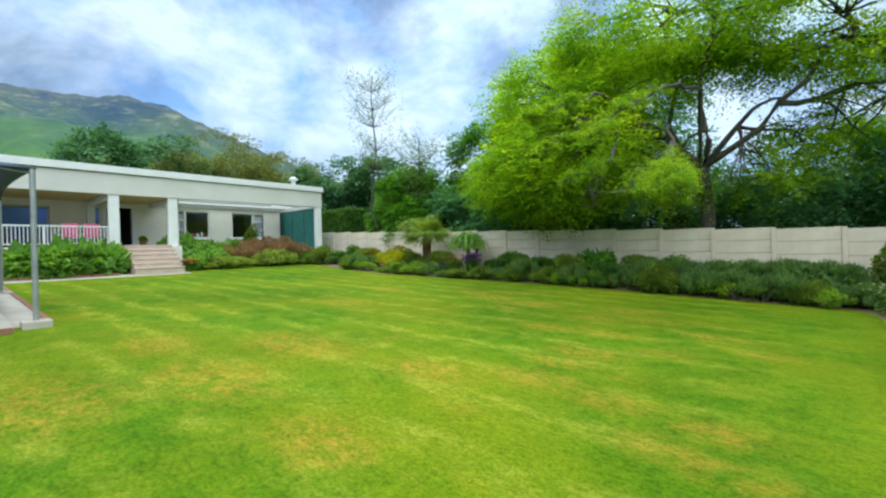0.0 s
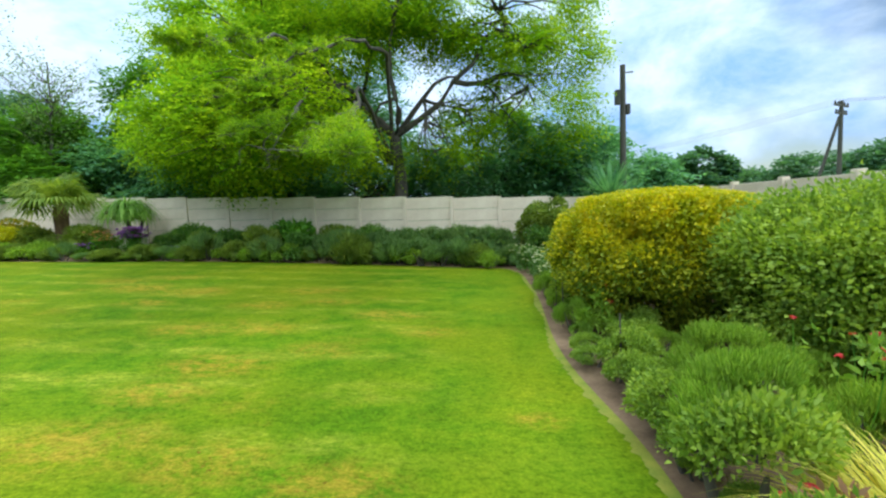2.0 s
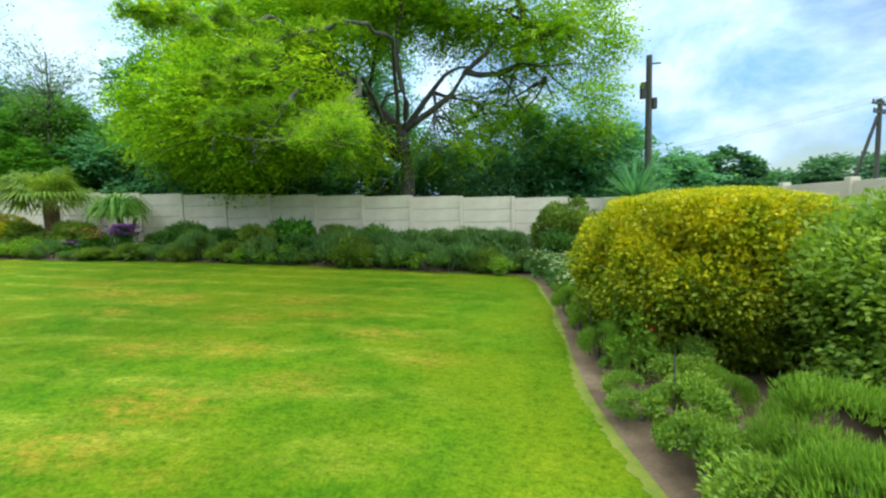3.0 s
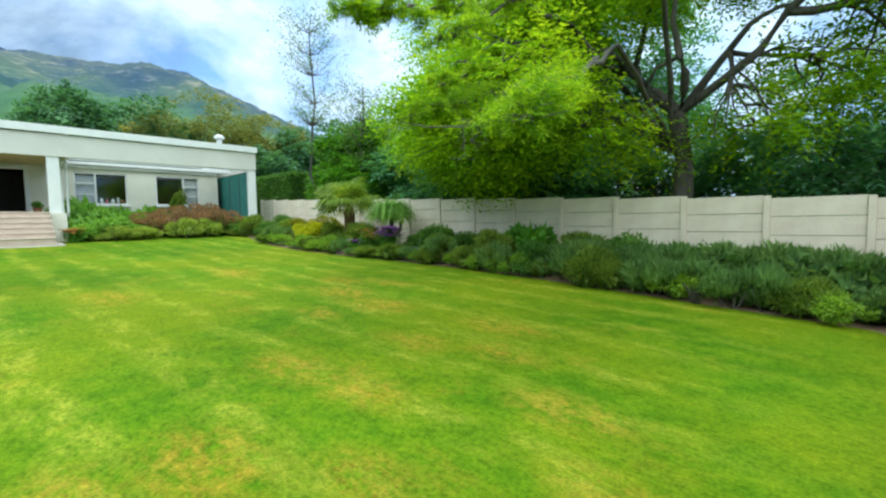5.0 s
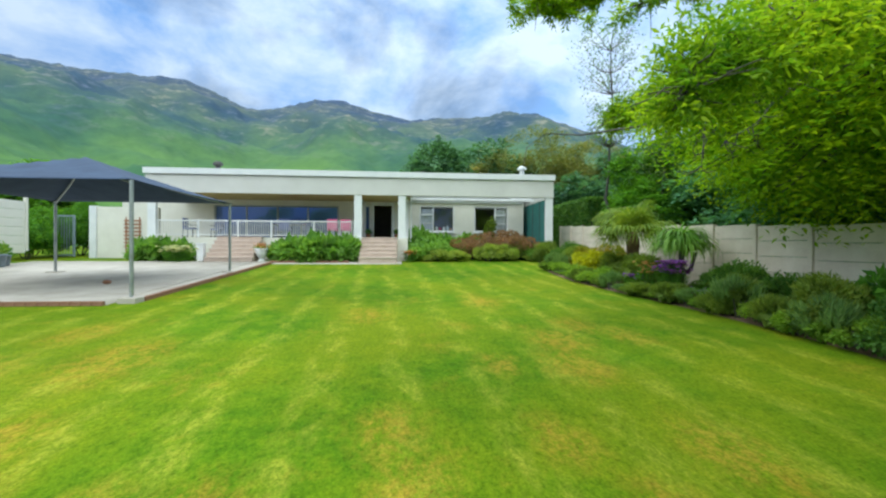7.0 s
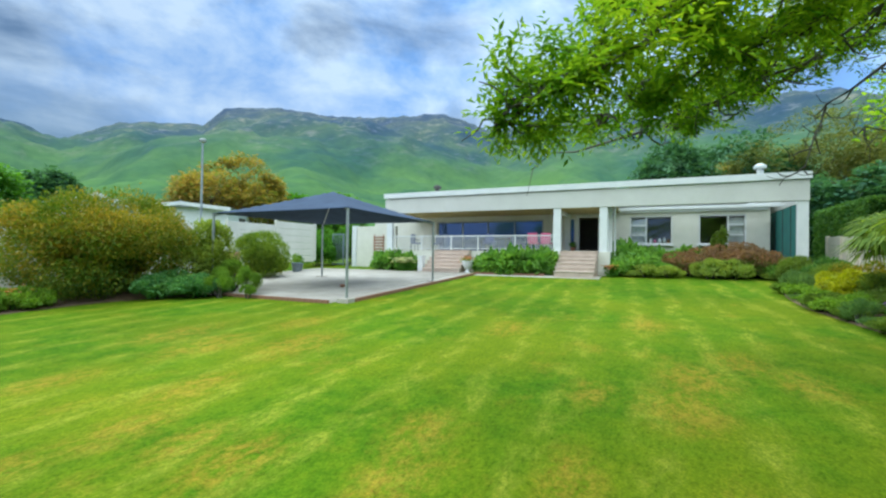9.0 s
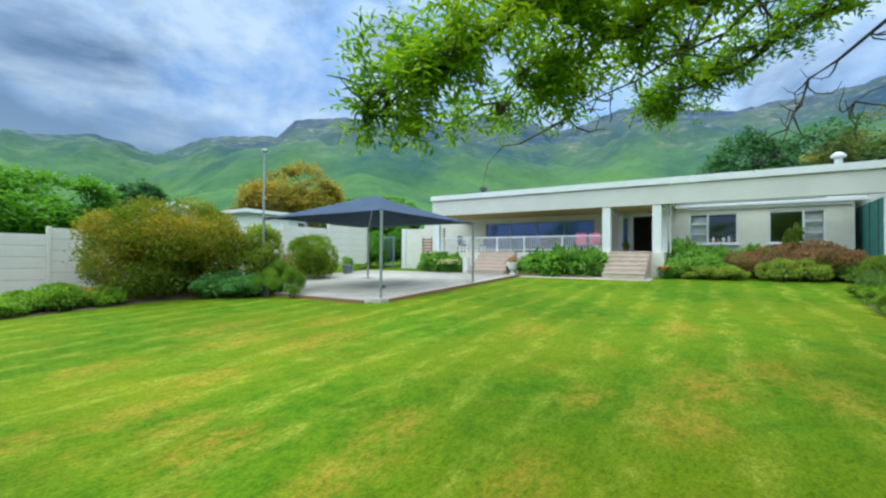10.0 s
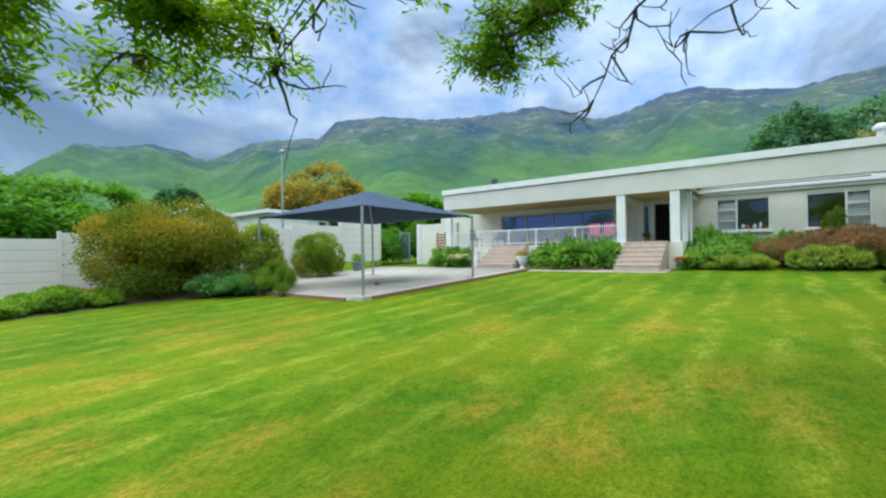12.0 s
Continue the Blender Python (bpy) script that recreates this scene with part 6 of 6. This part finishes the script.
for i in range(6):
    part("bar", boxes((-0.012, 0.012, -0.72 + 0.13 * i, -0.70 + 0.13 * i, 0.18, 2.12)), M["glaze"], gate)
for x, y, w in ((-23.2, -12.6, 1.2), (-24.6, -13.4, 1.5), (-27.5, -10.8, 1.4)):
    shrub("yard_shrub", "leafy green shrub beside the yard gate", (x, y, G(x)), (w, w, w * 0.9), 0.12, L["mid"], 3600, int(500 - 10 * y))
shrub("yard_shrub", "tall green shrub beyond the yard opening", (-26.0, -12.0, G(-26)), (1.6, 1.5, 1.5), 0.12, L["mid"], 6000, 510)
shrub("yard_shrub", "tall green shrub beyond the yard wall", (-25.8, -9.4, G(-26)), (1.0, 1.2, 0.8), 0.12, L["mid"], 3000, 511)


# poles and wires
def pole(name, label, at, h, r0, arms, extra=False):
    p = root(name, label, "pole", "", at)
    tubes("shaft", [([(0, 0, -0.2), (0, 0, h * 0.5), (0, 0, h)], [r0, r0 * 0.85, r0 * 0.7])], M["pole"], p, seg=12)
    for z, w, turn in arms:
        a = part("crossarm", boxes((-w, w, -0.05, 0.05, z - 0.06, z + 0.06), bevel=0.01), M["pole"], p)
        a.rotation_euler = (0, 0, radians(turn))
        for k in (-0.9, -0.45, 0.45, 0.9):
            i = part("insulator", lathe([(0.02, 0), (0.06, 0.03), (0.05, 0.08), (0.06, 0.12), (0.02, 0.18)], 10), M["dark"], a)
            i.location = (w * k, 0, z + 0.06)
    if extra:
        part("transformer_box", boxes((-0.26, -0.10, -0.12, 0.12, h - 1.35, h - 0.85), bevel=0.02), M["dark"], p)
        part("transformer_box", boxes((0.10, 0.24, -0.10, 0.10, h - 1.7, h - 1.35), bevel=0.02), M["dark"], p)
        part("bracket", boxes((0.1, 0.36, -0.02, 0.02, h - 0.28, h - 0.24)), M["dark"], p)
    return p


pole("utility_pole", "dark timber utility pole behind the fence", (4.9, 16.9, G(5)), 6.65, 0.13, [], True)
far = pole("telegraph_pole", "timber telegraph pole with crossarms and insulators", (22.8, 32.2, G(8)), 7.9, 0.16, [(7.6, 1.0, 35), (7.1, 0.8, 35)])
tubes("brace", [([(-1.9, 0.6, -0.2), (-0.9, 0.3, 3.4), (-0.1, 0, 6.9)], [0.11, 0.10, 0.09])], M["pole"], far, "leaning brace pole", 8)
wires = root("overhead_wires", "thin dark overhead wires from the telegraph pole", "wires")
runs = []
for k in (-0.9, -0.3, 0.4, 0.9):
    a = Vector((22.8 + k * 0.8, 32.2 + k * 0.5, 7.4))
    for b, sag in ((Vector((-16 + k, 62 + k, 7.0)), -2.2), (Vector((62 + k, 6 + k, 8.0)), -1.6)):
        runs.append(([a.lerp(b, s / 10) + Vector((0, 0, sag * 4 * (s / 10) * (1 - s / 10))) for s in range(11)], [0.007] * 11))
tubes("wire", runs, M["dark"], wires, seg=4)
lamp = root("street_lamp", "grey steel street lamp mast beyond the wall", "street lamp", "", (-19.6, -19.2, G(-19.6)))
tubes("mast", [([(0, 0, -0.2), (0, 0, 4.0), (0, 0, 8.3)], [0.09, 0.075, 0.055])], M["steel"], lamp, seg=10)
part("lamp_head", lathe([(0.05, 8.25), (0.22, 8.35), (0.24, 8.45), (0.10, 8.55)], 14), M["steel"], lamp, "flat grey lamp head")


def neighbour(label, at, w, d, h, roof_h, turn, mt):
    n = root("neighbour_house", label, "house", "neighbouring houses", at)
    n.rotation_euler = (0, 0, radians(turn))
    part("wall", boxes((-w / 2, w / 2, -d / 2, d / 2, -0.5, h)), M["white"], n)
    bm = bmesh.new()
    o = 0.35
    vs = [bm.verts.new(p) for p in ((-w / 2 - o, -d / 2 - o, h + 0.01), (w / 2 + o, -d / 2 - o, h + 0.01), (w / 2 + o, d / 2 + o, h + 0.01), (-w / 2 - o, d / 2 + o, h + 0.01), (-w / 2 - o, 0, h + roof_h), (w / 2 + o, 0, h + roof_h))]
    for f in ((0, 1, 5, 4), (2, 3, 4, 5), (0, 4, 3), (1, 2, 5), (0, 3, 2, 1)):
        bm.faces.new([vs[i] for i in f])
    part("roof", bm, M[mt], n)
    part("ridge_cap", boxes((-w / 2 - 0.4, w / 2 + 0.4, -0.06, 0.06, h + roof_h - 0.03, h + roof_h + 0.06)), M["white"], n)
    run = math.hypot(d / 2 + o, roof_h)
    for side in (-1, 1):
        for x in (-w / 2 - 0.42, w / 2 + 0.42):
            b = part("barge_board", boxes((-0.03, 0.03, 0.0, run, -0.22, 0.03)), M["white"], n)
            b.location = (x, 0, h + roof_h)
            b.rotation_euler = (-math.atan2(roof_h, d / 2 + o), 0, 0) if side > 0 else (-math.atan2(roof_h, d / 2 + o), 0, math.pi)
    for x in (-w * 0.25, w * 0.2):
        win = part("window", boxes((x - 0.6, x + 0.6, d / 2 + 0.003, d / 2 + 0.05, h - 1.6, h - 0.5)), M["dark"], n)
        part("frame", boxes((x - 0.66, x + 0.66, d / 2 + 0.003, d / 2 + 0.07, h - 1.68, h - 1.602), (x - 0.66, x + 0.66, d / 2 + 0.003, d / 2 + 0.07, h - 0.498, h - 0.42)), M["white"], win)


neighbour("white neighbouring house with white gable boards beyond the wall", (-18.2, -29.0, G(-18)), 6, 5, 4.0, 1.0, 66, "steel")
neighbour("low white neighbouring house beyond the wall", (-24.0, -24.0, G(-24)), 9, 6, 3.9, 0.35, 30, "steel")

# edging bricks of the patio
edge_me = bpy.data.meshes.new("brick")
bm = boxes((-0.108, 0.108, -0.05, 0.05, 0.0, 0.10), bevel=0.008)
bm.to_mesh(edge_me)
bm.free()
edge_me.materials.append(M["brick"])
kerb = tagged(root("patio_edging", "brown brick edging round the patio", "edging"), kind="structure")
for i in range(46):
    o = new("brick", edge_me)
    o.parent = kerb
    o.matrix_basis = pose(-10.92 - 0.224 * i, -0.30, G(-10.92 - 0.224 * i) + 0.0, 0, rnd.uniform(-1, 1) + 2.7, rnd.uniform(-1.5, 1.5))
for i in range(20):
    o = new("brick", edge_me)
    o.parent = kerb
    o.matrix_basis = pose(-10.24, -0.92 - 0.224 * i, G(-10.24) + 0.0, 0, 0, 90 + rnd.uniform(-1.5, 1.5))
for i in range(16):
    o = new("brick", edge_me)
    o.parent = kerb
    o.matrix_basis = pose(-21.05, -0.3 + 0.224 * i, G(-21.0) + 0.03, 0, 0, 90 + rnd.uniform(-1.5, 1.5))
